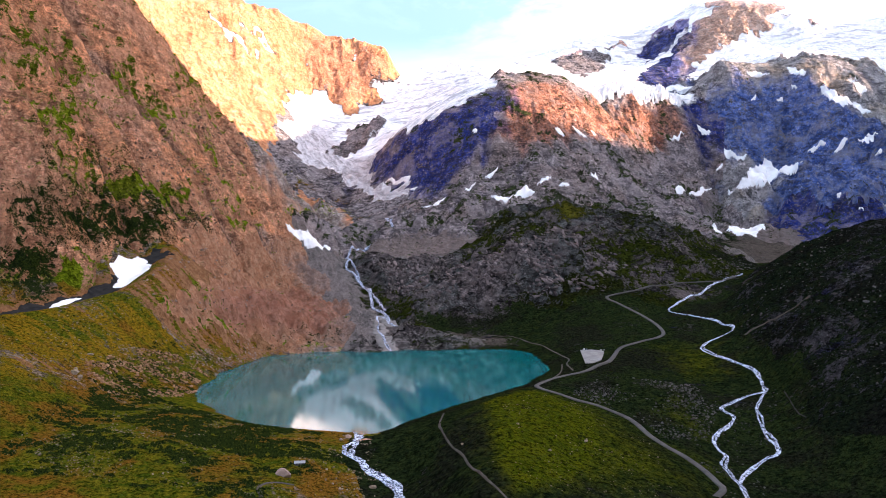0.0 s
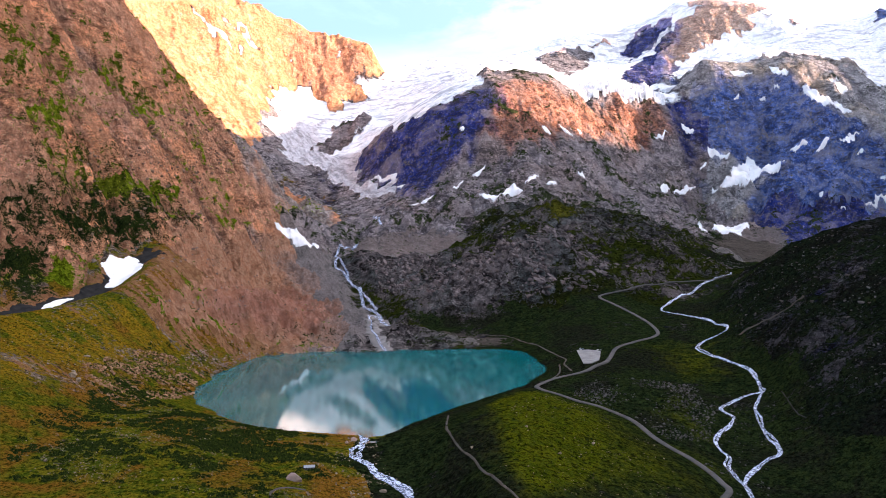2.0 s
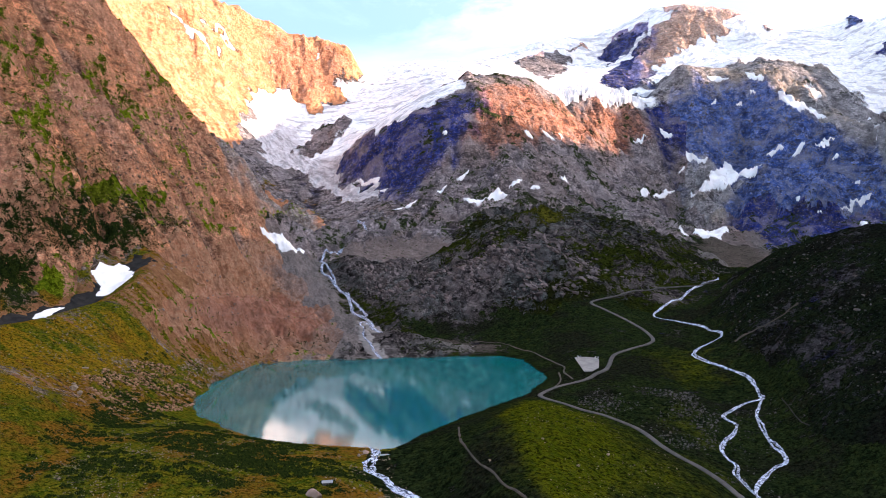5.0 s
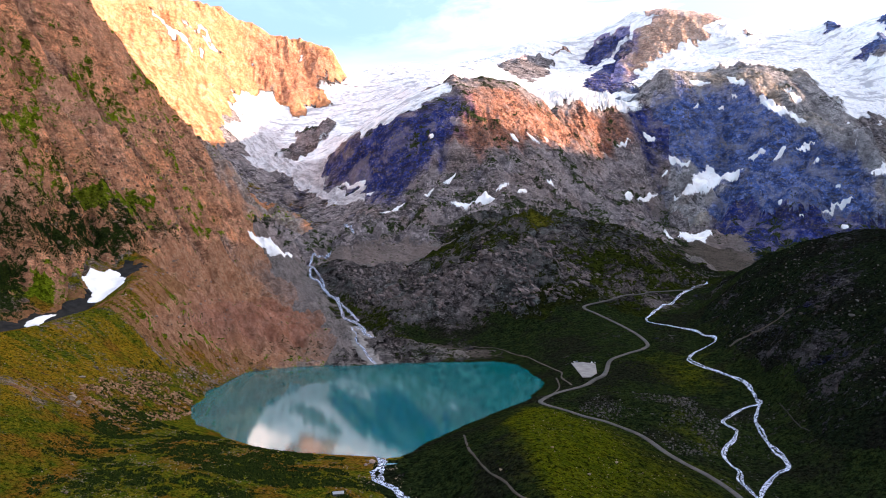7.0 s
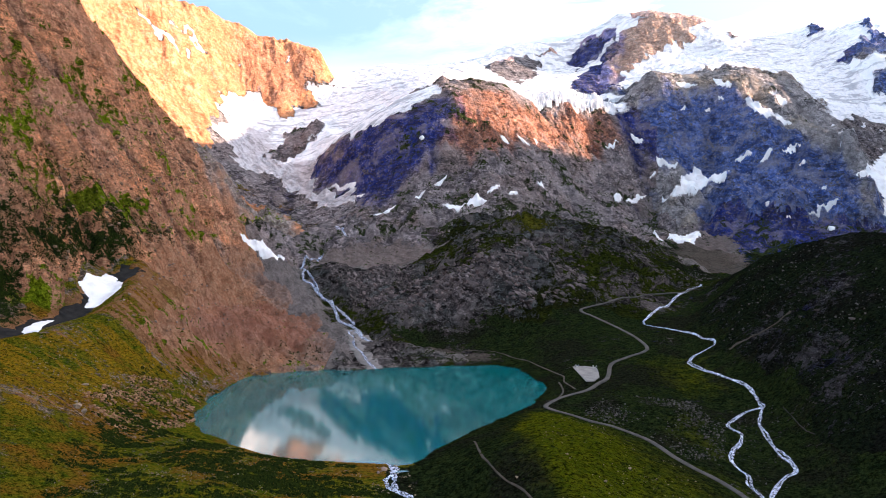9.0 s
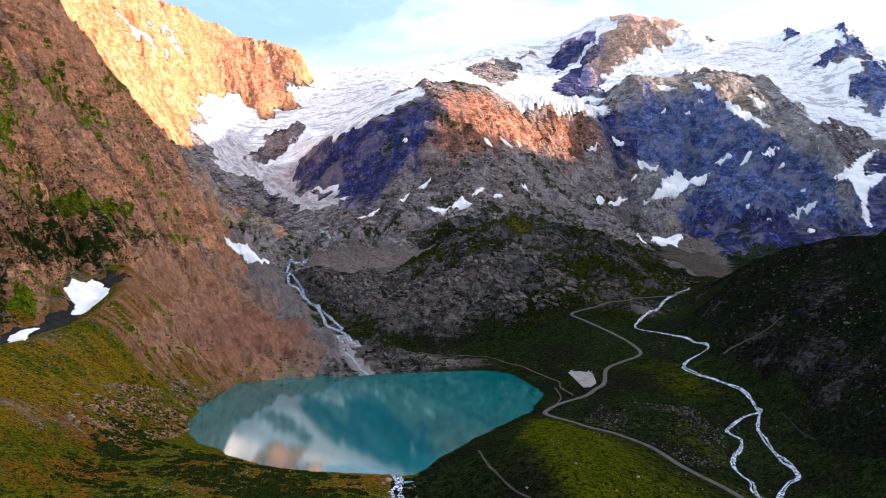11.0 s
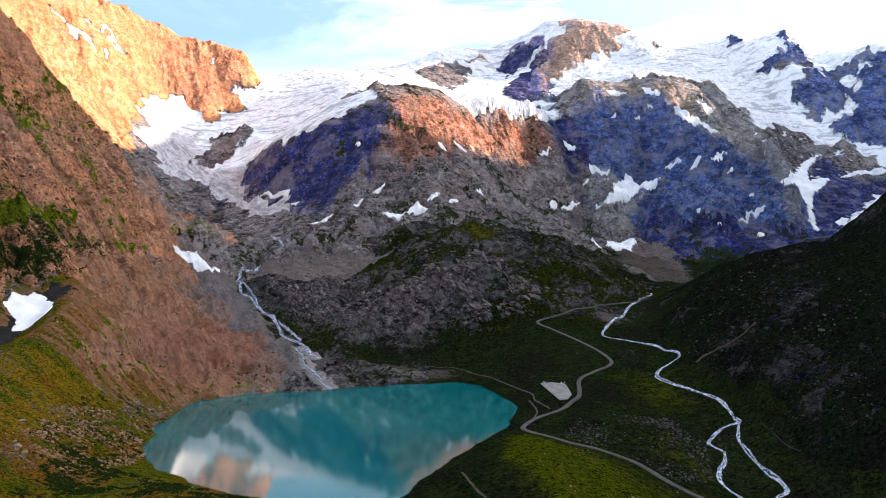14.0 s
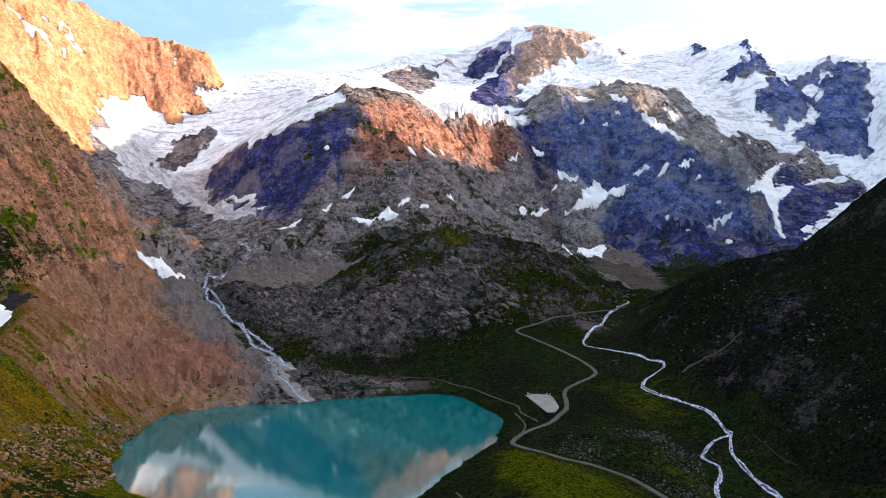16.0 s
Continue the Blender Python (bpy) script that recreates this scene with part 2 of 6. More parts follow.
GRASS = ((0.052, 0.084, 0.005), (0.160, 0.138, 0.008), (0.228, 0.106, 0.014))
# near-black greens: the valley's deep shade is put into the turf colour
SHADE_GRASS = ((0.011, 0.0185, 0.0075), (0.026, 0.038, 0.012), (0.017, 0.018, 0.012))
STONE = ((0.16, 0.12, 0.10), (0.26, 0.21, 0.18), (0.20, 0.14, 0.11))
M_GROUND = land_material("alpine_ground", STONE, ((0.23, 0.112, 0.050), (0.33, 0.180, 0.095)), GRASS, 0.45, lit_and_golden=((0.190, 0.140, 0.006), (0.290, 0.165, 0.010)))
M_VALLEY = land_material("shade_dark_valley_turf", ((0.040, 0.035, 0.033), (0.130, 0.115, 0.112), (0.050, 0.044, 0.042)),
                         ((0.075, 0.062, 0.052), (0.140, 0.120, 0.105)), SHADE_GRASS, 0.6, lit_and_golden=((0.060, 0.082, 0.002), (0.110, 0.118, 0.003)))
# hillside turf and rock, darkened in colour for the slope's shade
M_SHADY = land_material("shade_dark_slope_turf", ((0.030, 0.029, 0.032), (0.085, 0.080, 0.084), (0.040, 0.038, 0.041)),
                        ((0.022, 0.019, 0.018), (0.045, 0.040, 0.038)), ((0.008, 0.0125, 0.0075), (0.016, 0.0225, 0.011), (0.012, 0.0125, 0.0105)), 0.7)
M_KNOLL = land_material("knoll_rock_and_turf", ((0.042, 0.037, 0.039), (0.185, 0.158, 0.155), (0.070, 0.076, 0.075)),
                        ((0.165, 0.148, 0.142), (0.265, 0.240, 0.228)), ((0.016, 0.024, 0.005), (0.038, 0.048, 0.007), (0.018, 0.021, 0.007)), 1.0,
                        shade_blue_and_grit=((0.11, 0.10, 0.098), (0.22, 0.20, 0.19)), lit_and_golden=((0.11, 0.12, 0.010), (0.21, 0.19, 0.020)))
M_FLANK = land_material("brown_gneiss", ((0.300, 0.140, 0.080), (0.545, 0.285, 0.172), (0.530, 0.240, 0.122)),
                        ((0.45, 0.215, 0.118), (0.53, 0.305, 0.190)), ((0.100, 0.150, 0.004), (0.210, 0.265, 0.010), (0.090, 0.105, 0.008)), 1.2,
                        shade_blue_and_grit=((0.20, 0.17, 0.16), (0.34, 0.30, 0.28)), dark=0.6)
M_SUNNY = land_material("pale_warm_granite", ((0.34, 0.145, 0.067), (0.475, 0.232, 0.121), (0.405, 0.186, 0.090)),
                        ((0.46, 0.32, 0.22), (0.54, 0.38, 0.27)), GRASS, 2.0, sunlit_and_rust=((0.22, 0.095, 0.056), (0.38, 0.185, 0.110)), dark=0.28, relief_=0.38)
M_MIDDLE = land_material("grey_brown_rock", ((0.170, 0.150, 0.160), (0.355, 0.310, 0.310), (0.245, 0.195, 0.185)),
                         ((0.21, 0.172, 0.162), (0.29, 0.240, 0.222)), ((0.030, 0.044, 0.020), (0.055, 0.072, 0.026), (0.046, 0.050, 0.028)), 1.7, sunlit_and_rust=((0.30, 0.125, 0.075), (0.44, 0.215, 0.140)), dark=0.7)
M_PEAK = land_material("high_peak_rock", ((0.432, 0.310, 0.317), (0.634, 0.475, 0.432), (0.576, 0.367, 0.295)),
                       ((0.28, 0.23, 0.21), (0.36, 0.29, 0.26)), GRASS, 2.0, ((0.86, 0.86, 0.87), (0.68, 0.70, 0.75)), shade_blue_and_grit=((0.13, 0.13, 0.32), (0.24, 0.23, 0.42)), sunlit_and_rust=((0.37, 0.235, 0.175), (0.54, 0.38, 0.29)), dark=0.45)
# grey rock; the blue of shade and haze is put into its colours
M_DARK = land_material("grey_rock_shade_blue", ((0.205, 0.195, 0.205), (0.400, 0.380, 0.385), (0.345, 0.295, 0.245)),
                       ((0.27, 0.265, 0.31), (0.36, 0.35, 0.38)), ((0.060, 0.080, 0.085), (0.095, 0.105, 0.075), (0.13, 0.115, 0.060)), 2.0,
                       ((0.90, 0.90, 0.92), (0.80, 0.83, 0.88)), shade_blue_and_grit=((0.042, 0.080, 0.260), (0.145, 0.200, 0.44)), sunlit_and_rust=((0.33, 0.26, 0.20), (0.50, 0.40, 0.31)), dark=0.65)
M_ICE = land_material("glacier_ice", ((0.17, 0.155, 0.165), (0.31, 0.285, 0.29), (0.24, 0.205, 0.20)),
                      ((0.28, 0.24, 0.22), (0.38, 0.33, 0.30)), GRASS, 1.0, ((0.84, 0.83, 0.84), (0.60, 0.61, 0.66)))

# ---- lie of the land: crests, valley lines and slopes, in metres from the lake's level ----
LINES = []


def lie(region, step, *places):
    """A line along which the land's height is known, cut into steps."""
    for a, b in zip(places, places[1:]):
        n = max(1, int(math.hypot(b[0] - a[0], b[1] - a[1]) / step))
        for k in range(n):
            LINES.append((region, *(a[i] + (b[i] - a[i]) * k / n for i in range(3))))
    LINES.append((region, *places[-1]))


SHORE = [(-84, 772), (-104, 784), (-136, 796), (-169, 810), (-208, 834), (-245, 878), (-280, 930), (-303, 980), (-309, 1040),
         (-308, 1120), (-294, 1195), (-273, 1258), (-235, 1277), (-180, 1284), (-110, 1272), (-30, 1283), (37, 1278), (96, 1271),
         (128, 1235), (141, 1120), (128, 1061), (95, 996), (57, 945), (8, 885), (-26, 838), (-52, 796), (-70, 776)]
lie("ground", 30, *[(x, y, 0.8) for x, y in SHORE[:12]])
lie("left", 30, *[(x, y, 0.8) for x, y in SHORE[11:14]])
lie("knoll", 30, *[(x, y, 0.8) for x, y in SHORE[13:17]])
lie("valley", 30, *[(x, y, 0.8) for x, y in SHORE[16:] + SHORE[:1]])
lie("ground", 60, *[(-85 + (x + 85) * 0.72, 1040 + (y - 1040) * 0.72, -10) for x, y in SHORE[1:] + SHORE[1:2]])
lie("ground", 80, (-180, 1040, -14), (0, 1060, -14))
# near bank, rubble terrace and lateral moraine
lie("ground", 40, (-60, 480, -4), (-115, 600, 6), (-150, 655, 6), (-190, 660, 16), (-260, 667, 29), (-324, 625, 27))
lie("ground", 40, (-115, 665, 7), (-120, 740, 5), (-190, 760, 11), (-260, 790, 20))
lie("ground", 40, (-348, 718, 33), (-346, 820, 26), (-344, 926, 19))
lie("ground", 40, (-330, 600, 26), (-429, 824, 70), (-399, 874, 51), (-367, 1000, 36), (-367, 1151, 48), (-330, 1210, 30))
lie("ground", 30, (-640, 900, 112), (-560, 960, 97), (-505, 1050, 100), (-449, 1135, 109), (-437, 1220, 129), (-443, 1300, 149), (-457, 1352, 167))
lie("ground", 30, (-620, 1010, 84), (-540, 1110, 91), (-492, 1200, 101), (-474, 1284, 130), (-468, 1345, 160))
# brown flank over the lake
lie("left", 50, (-241, 1373, 27), (-330, 1290, 38), (-387, 1188, 76))
lie("left", 50, (-241, 1373, 27), (-280, 1520, 45), (-359, 1639, 80), (-300, 1800, 68))
lie("left", 60, (-800, 900, 200), (-700, 1120, 180), (-582, 1253, 196), (-520, 1360, 190), (-458, 1454, 186), (-414, 1654, 127), (-375, 1850, 105))
lie("left", 60, (-900, 900, 420), (-760, 1150, 370), (-623, 1324, 318), (-546, 1453, 265), (-515, 1640, 290), (-494, 1837, 300))
lie("left", 60, (-612, 1459, 384), (-550, 1703, 364), (-490, 1950, 330))
lie("left", 80, (-1050, 1000, 680), (-860, 1250, 600), (-740, 1470, 520), (-685, 1638, 511), (-660, 1850, 560))
lie("left", 60, (-1250, 1500, 1400), (-1000, 1700, 1120), (-850, 1850, 935), (-765, 1900, 803), (-703, 1940, 709), (-646, 1990, 626),
    (-569, 2025, 505), (-514, 2090, 438), (-457, 2150, 370), (-395, 2200, 282), (-345, 2212, 205))
lie("left", 120, (-1200, 2000, 950), (-850, 2300, 560), (-700, 2450, 430), (-560, 2500, 330), (-430, 2430, 250))
# stream gully and bench below the ice
lie("knoll", 50, (-113, 1275, 1), (-95, 1330, 6), (-75, 1430, 13), (-90, 1550, 27), (-150, 1720, 40), (-190, 1850, 58), (-225, 1950, 92))
lie("middle", 50, (-252, 2060, 122), (-235, 2150, 150), (-150, 2245, 187))
lie("middle", 50, (-160, 2080, 127), (-60, 2100, 125), (60, 2050, 131))
lie("knoll", 50, (-171, 1955, 117), (-100, 1900, 98), (-46, 1830, 80), (20, 1800, 90))
lie("middle", 60, (-95, 2250, 192), (20, 2260, 205), (120, 2230, 215))
# ice streams
lie("ice", 70, (-140, 2300, 203), (-150, 2450, 238), (-180, 2650, 280), (-232, 2760, 303), (-292, 2860, 335))
lie("ice", 70, (-292, 2860, 335), (-350, 2950, 372), (-468, 3041, 429), (-560, 3150, 520), (-570, 3300, 620), (-484, 3440, 680))
lie("ice", 70, (-292, 2860, 335), (-272, 2910, 380), (-250, 2960, 436), (-188, 3060, 507), (-96, 3180, 584), (37, 3300, 679), (90, 3370, 750), (203, 3415, 793))
lie("middle", 60, (-370, 3180, 515), (-323, 3290, 565), (-243, 3248, 602), (-200, 3150, 560))
lie("middle", 60, (-300, 3030, 430), (-231, 3042, 455))
lie("ice", 120, (203, 3415, 793), (250, 3700, 880), (230, 4080, 972))
lie("ice", 90, (-300, 3480, 690), (-150, 3700, 830), (-205, 3900, 900), (-75, 4100, 961), (68, 4197, 1008), (242, 4250, 993), (416, 4250, 998), (527, 4200, 1028))
lie("ice", 150, (560, 3300, 725), (700, 3700, 850), (836, 4030, 950))
lie("ice", 150, (1000, 3450, 735), (1010, 3800, 880), (1021, 4095, 994))
lie("ice", 150, (1450, 3560, 880), (1800, 3800, 960), (2100, 3900, 1030))
lie("ice", 90, (2080, 3800, 990), (2020, 3500, 820), (1980, 3250, 640), (2005, 3043, 450), (1900, 2800, 320), (1725, 2585, 197))
# sunlit mountain behind the flank
lie("sunny", 80, (-1500, 3000, 1300), (-1177, 3300, 1200), (-1000, 3430, 1195), (-840, 3560, 1160), (-700, 3640, 1130), (-578, 3690, 1075), (-449, 3750, 1032), (-348, 3760, 1024),
    (-240, 3764, 985), (-205, 3764, 920), (-200, 3720, 840))
lie("sunny", 80, (-1050, 2900, 800), (-775, 3000, 655), (-690, 3100, 600), (-665, 3370, 750), (-540, 3440, 700), (-373, 3450, 672), (-307, 3520, 690))
lie("sunny", 100, (-1000, 3250, 1000), (-786, 3350, 920), (-600, 3560, 900), (-400, 3640, 880))
lie("sunny", 200, (-1500, 3800, 800), (-700, 4200, 700), (-350, 4300, 750))
# middle mountain
lie("middle", 60, (-227, 2890, 431), (-197, 2860, 469), (-143, 2800, 495), (-74, 2750, 506), (-23, 2710, 521), (29, 2690, 543), (82, 2690, 574), (130, 2700, 602), (170, 2700, 600), (228, 2719, 640), (354, 2834, 681),
    (434, 2850, 668), (520, 2920, 640), (556, 3040, 652))
lie("middle", 80, (-70, 2420, 250), (0, 2400, 268), (222, 2301, 272), (330, 2330, 274), (641, 2659, 298), (800, 2720, 230), (943, 2780, 142))
lie("middle", 80, (300, 2600, 480), (480, 2750, 480), (764, 3060, 501), (900, 3130, 470), (1012, 3137, 418))
lie("middle", 60, (-221, 2850, 398), (-191, 2760, 346), (-100, 2640, 343), (-37, 2560, 329))
lie("middle", 60, (526, 3050, 640), (687, 3120, 637), (857, 3190, 630), (966, 3200, 568))
lie("ice", 60, (556, 3110, 670), (694, 3165, 690), (872, 3265, 698), (960, 3330, 690))
# high peak
lie("peak", 80, (527, 4200, 1028), (685, 4139, 1092), (764, 4150, 1109), (955, 4200, 1125), (1160, 4267, 1205), (1303, 4267, 1285), (1440, 4169, 1284), (1696, 4170, 1260),
    (1931, 4244, 1189))
lie("ice", 80, (1931, 4244, 1189), (2168, 4300, 1172))
lie("far", 60, (2168, 4300, 1172), (2225, 4045, 1167), (2294, 4045, 1199), (2332, 4000, 1146), (2469, 3900, 1183), (2465, 3780, 1110), (2435, 3628, 961))
lie("peak", 100, (1080, 3760, 850), (1250, 3720, 850), (1350, 3850, 930), (1600, 3950, 1010))
lie("ice", 250, (-400, 4600, 700), (300, 4700, 750), (1300, 4650, 900), (2150, 4600, 950), (3000, 4200, 800))
# dark peak before it
lie("dark", 60, (985, 3380, 680), (1062, 3360, 745), (1120, 3315, 808), (1162, 3313, 816), (1235, 3330, 793), (1376, 3342, 806), (1469, 3342, 828), (1583, 3342, 816),
    (1672, 3341, 780), (1719, 3270, 700), (1742, 3160, 587), (1700, 2950, 440), (1650, 2750, 300), (1560, 2600, 190))
lie("dark", 80, (1012, 3137, 418), (1120, 3080, 350), (1229, 3110, 361), (1330, 3060, 400), (1446, 3064, 518))
lie("dark", 80, (1110, 2838, 195), (1279, 2879, 293), (1425, 2709, 285), (1481, 2662, 227))
lie("dark", 100, (1050, 3480, 740), (1350, 3500, 790), (1620, 3500, 830))
# far right massif
lie("far", 80, (2230, 3460, 900), (2330, 3560, 960), (2435, 3628, 961), (2510, 3600, 944), (2560, 3500, 990), (2646, 3450, 1023), (2859, 3400, 998), (3200, 3300, 960))
lie("far", 100, (2178, 3314, 684), (2300, 3200, 600), (2550, 3120, 560))
lie("far", 120, (1900, 2400, 190), (2150, 2550, 280), (2500, 2500, 330))
# valley floor behind the knoll
lie("valley", 100, (560, 1520, 72), (640, 1700, 88))
lie("valley", 100, (640, 1720, 89), (800, 2000, 104), (930, 2350, 117))
lie("middle", 100, (950, 2400, 118), (1095, 2720, 138), (1172, 2586, 132), (1500, 2400, 135))
lie("valley", 100, (960, 1800, 116), (1080, 1900, 112), (1300, 2150, 116), (1600, 2200, 130))
lie("right", 80, (1020, 1700, 116), (970, 1560, 118), (880, 1450, 132))
# knoll
lie("knoll", 50, (112, 1700, 143), (150, 1760, 170), (199, 1800, 195), (286, 1900, 229), (352, 1850, 212), (460, 1850, 189), (550, 1850, 163), (615, 1840, 130),
    (665, 1800, 98))
lie("knoll", 50, (60, 1640, 110), (146, 1547, 144), (214, 1615, 176), (330, 1640, 140), (429, 1640, 134), (540, 1620, 92))
lie("knoll", 50, (10, 1519, 51), (123, 1490, 65), (200, 1480, 69), (289, 1456, 63), (420, 1450, 60))
lie("knoll", 80, (60, 1900, 135), (110, 2050, 165), (200, 2150, 205))
lie("middle", 80, (450, 2200, 180), (700, 2300, 150))
lie("valley", 50, (-54, 1456, 19), (94, 1436, 19), (182, 1326, 21), (202, 1180, 20))
# river, road and green hill
lie("valley", 50, (560, 1520, 72), (500, 1420, 60), (425, 1330, 48), (422, 1231, 38), (380, 1130, 22), (400, 1060, 10), (385, 980, -5), (345, 880, -22),
    (290, 780, -36), (285, 700, -46), (290, 600, -58))
lie("valley", 50, (260, 920, 1), (250, 860, -18))
lie("valley", 40, (110, 949, 4), (202, 1095, 17), (250, 1150, 20), (320, 1219, 27), (300, 1330, 42), (289, 1452, 62))
lie("valley", 40, (110, 949, 4), (140, 900, -2), (180, 864, -8), (195, 780, -13), (205, 702, -18), (190, 630, -22))
lie("hill", 40, (10, 520, 4), (35, 600, 22), (48, 667, 28), (50, 750, 30), (79, 841, 19), (98, 900, 9))
lie("hill", 40, (76, 625, 10), (120, 700, 6), (132, 760, 8))
lie("valley", 40, (-7, 717, 17), (0, 640, 8), (5, 580, 2))
lie("valley", 40, (-80, 750, -1), (-60, 720, -4), (-35, 660, -12), (-20, 600, -20), (0, 500, -30))
# slope across the river
lie("right", 60, (402, 840, 15), (444, 960, 41), (441, 1129, 50), (470, 1300, 72))
lie("right", 60, (500, 800, 70), (540, 980, 112), (556, 1085, 128), (560, 1200, 131))
lie("right", 60, (674, 1265, 182), (690, 1330, 179), (658, 1380, 163), (623, 1450, 136), (570, 1500, 97))
lie("right", 60, (587, 1290, 152), (545, 1325, 128))
lie("right", 80, (674, 1265, 182), (778, 1280, 188), (900, 1250, 205), (1100, 1150, 250))
lie("right", 120, (700, 700, 190), (850, 900, 230))
lie("right", 80, (1100, 1780, 132), (1139, 1800, 150), (1162, 1800, 163), (1202, 1800, 203), (1250, 1820, 233), (1325, 1850, 272), (1430, 1900, 308), (1700, 1950, 390))
lie("right", 150, (900, 1600, 112), (1040, 1480, 150))
# round the back of the camera
lie("ground", 200, (200, 300, -60), (0, 100, -70), (0, -600, -60), (100, -2000, 0), (200, -4900, 100))
lie("left", 250, (-450, 300, 60), (-700, 200, 260), (-1000, 100, 520), (-1500, 700, 1000), (-1500, -900, 700), (-1800, -3000, 700))
lie("left", 400, (-2600, 2500, 1300), (-3000, 500, 1200), (-4500, 1500, 1300))
lie("right", 250, (700, 250, 170), (900, -100, 280), (1500, -500, 560), (1700, -2500, 600), (2500, -4000, 600))
# next two: unseen ridges added, their height set to keep low sun off
lie("right", 200, (1750, 200, 950), (1850, 800, 1000), (2200, 1380, 1600))
lie("far", 150, (2550, 1780, 1750), (2750, 2100, 2050), (2950, 2400, 1850), (3120, 2650, 1450), (3280, 2900, 1050))
lie("right", 400, (2600, 1400, 600), (3200, 2600, 700), (4300, 1500, 700), (4200, -1500, 700))


def lattice(ix, iy, seed):
    h = (ix.astype(np.int64) * 374761393 + iy.astype(np.int64) * 668265263 + seed * 974634777) & 0xFFFFFFFF
    h = ((h ^ (h >> 13)) * 1274126177) & 0xFFFFFFFF
    return ((h ^ (h >> 16)) & 0xFFFF).astype(np.float32) / 65535.0


def waves(x, y, size, seed):
    """Gradient noise of the given wavelength, about -1 to 1."""
    u, v = x / size, y / size
    iu, iv = np.floor(u), np.floor(v)
    fu, fv = (u - iu).astype(np.float32), (v - iv).astype(np.float32)
    su, sv = fu * fu * fu * (fu * (fu * 6 - 15) + 10), fv * fv * fv * (fv * (fv * 6 - 15) + 10)
    corner = []
    for a in (0, 1):
        for b in (0, 1):
            turn = lattice(iu + a, iv + b, seed) * 6.2832
            corner.append(np.cos(turn) * (fu - a) + np.sin(turn) * (fv - b))
    low = corner[0] + (corner[1] - corner[0]) * sv
    high = corner[2] + (corner[3] - corner[2]) * sv
    return 1.5 * (low + (high - low) * su)


def rough(x, y, size, octaves, seed, gain=0.5, ridged=False):
    total, weight = 0, 1.0
    for k in range(octaves):
        n = waves(x + 37.1 * k, y - 19.7 * k, size / 2**k, seed + k)
        total = total + weight * ((0.45 - np.abs(n)) if ridged else n)
        weight *= gain
    return total


REGIONS = ["ground", "left", "middle", "ice", "sunny", "peak", "far", "dark", "valley", "knoll", "hill", "right"]
KNOWN = np.array([r[1:3] for r in LINES])
LEVEL = np.array([r[3] for r in LINES])
KIND = np.array([REGIONS.index(r[0]) for r in LINES])


def solve_land():
    """Weights of a surface that passes through all the lines, with straight slopes between them."""
    n = len(LINES)
    a = np.zeros((n + 1, n + 1))
    a[:n, :n] = -np.hypot(*(KNOWN[:, None] - KNOWN[None]).transpose(2, 0, 1)) - np.eye(n) * 3.0
    a[n, :n] = a[:n, n] = 1
    return np.linalg.solve(a, np.r_[LEVEL, 0])


WEIGHTS = solve_land()


def smooth_land(x, y):
    """Height of the land without its small forms."""
    shape = np.shape(x)
    x, y = np.ravel(x).astype(np.float32), np.ravel(y).astype(np.float32)
    z = np.empty(len(x), np.float32)
    wts = WEIGHTS[:-1].astype(np.float32)
    kx, ky = KNOWN[:, 0].astype(np.float32), KNOWN[:, 1].astype(np.float32)
    for s in range(0, len(x), 20000):
        d = np.sqrt((x[s : s + 20000, None] - kx) ** 2 + (y[s : s + 20000, None] - ky) ** 2)
        z[s : s + 20000] = -d @ wts + WEIGHTS[-1]
    return z.reshape(shape)


def inside(x, y, outline):
    hit = np.zeros(np.shape(x), bool)
    for (ax, ay), (bx, by) in zip(outline, outline[1:] + outline[:1]):
        if ay != by:
            hit ^= ((ay > y) != (by > y)) & (x < (bx - ax) * (y - ay) / (by - ay) + ax)
    return hit


def line_gap(x, y, places):
    """Distance in plan from a polyline."""
    best = np.full(np.shape(x), 1e9, np.float32)
    for (ax, ay), (bx, by) in zip(places, places[1:]):
        t = np.clip(((x - ax) * (bx - ax) + (y - ay) * (by - ay)) / ((bx - ax) ** 2 + (by - ay) ** 2), 0, 1)
        best = np.minimum(best, np.hypot(x - ax - t * (bx - ax), y - ay - t * (by - ay)))
    return best

# per region: depth of small forms, turf, scree, ice
TRAITS = {
    "ground": (2.5, 0.75, 0.30, 0.0), "left": (36.0, 0.44, 0.30, 0.0), "middle": (30.0, 0.33, 0.30, 0.0), "ice": (6.0, 0.0, 0.2, 1.0),
    "sunny": (21.0, 0.0, 0.3, 0.0), "peak": (26.0, 0.0, 0.2, 1.0), "far": (30.0, 0.0, 0.2, 0.75), "dark": (46.0, 0.14, 0.3, 0.0),
    "valley": (1.8, 0.85, 0.2, 0.0), "knoll": (20.0, 0.46, 0.2, 0.0), "hill": (1.6, 1.0, 0.0, 0.0), "right": (9.0, 0.68, 0.2, 0.0)}
TRAIT = np.array([TRAITS[r[0]] for r in LINES], np.float32)


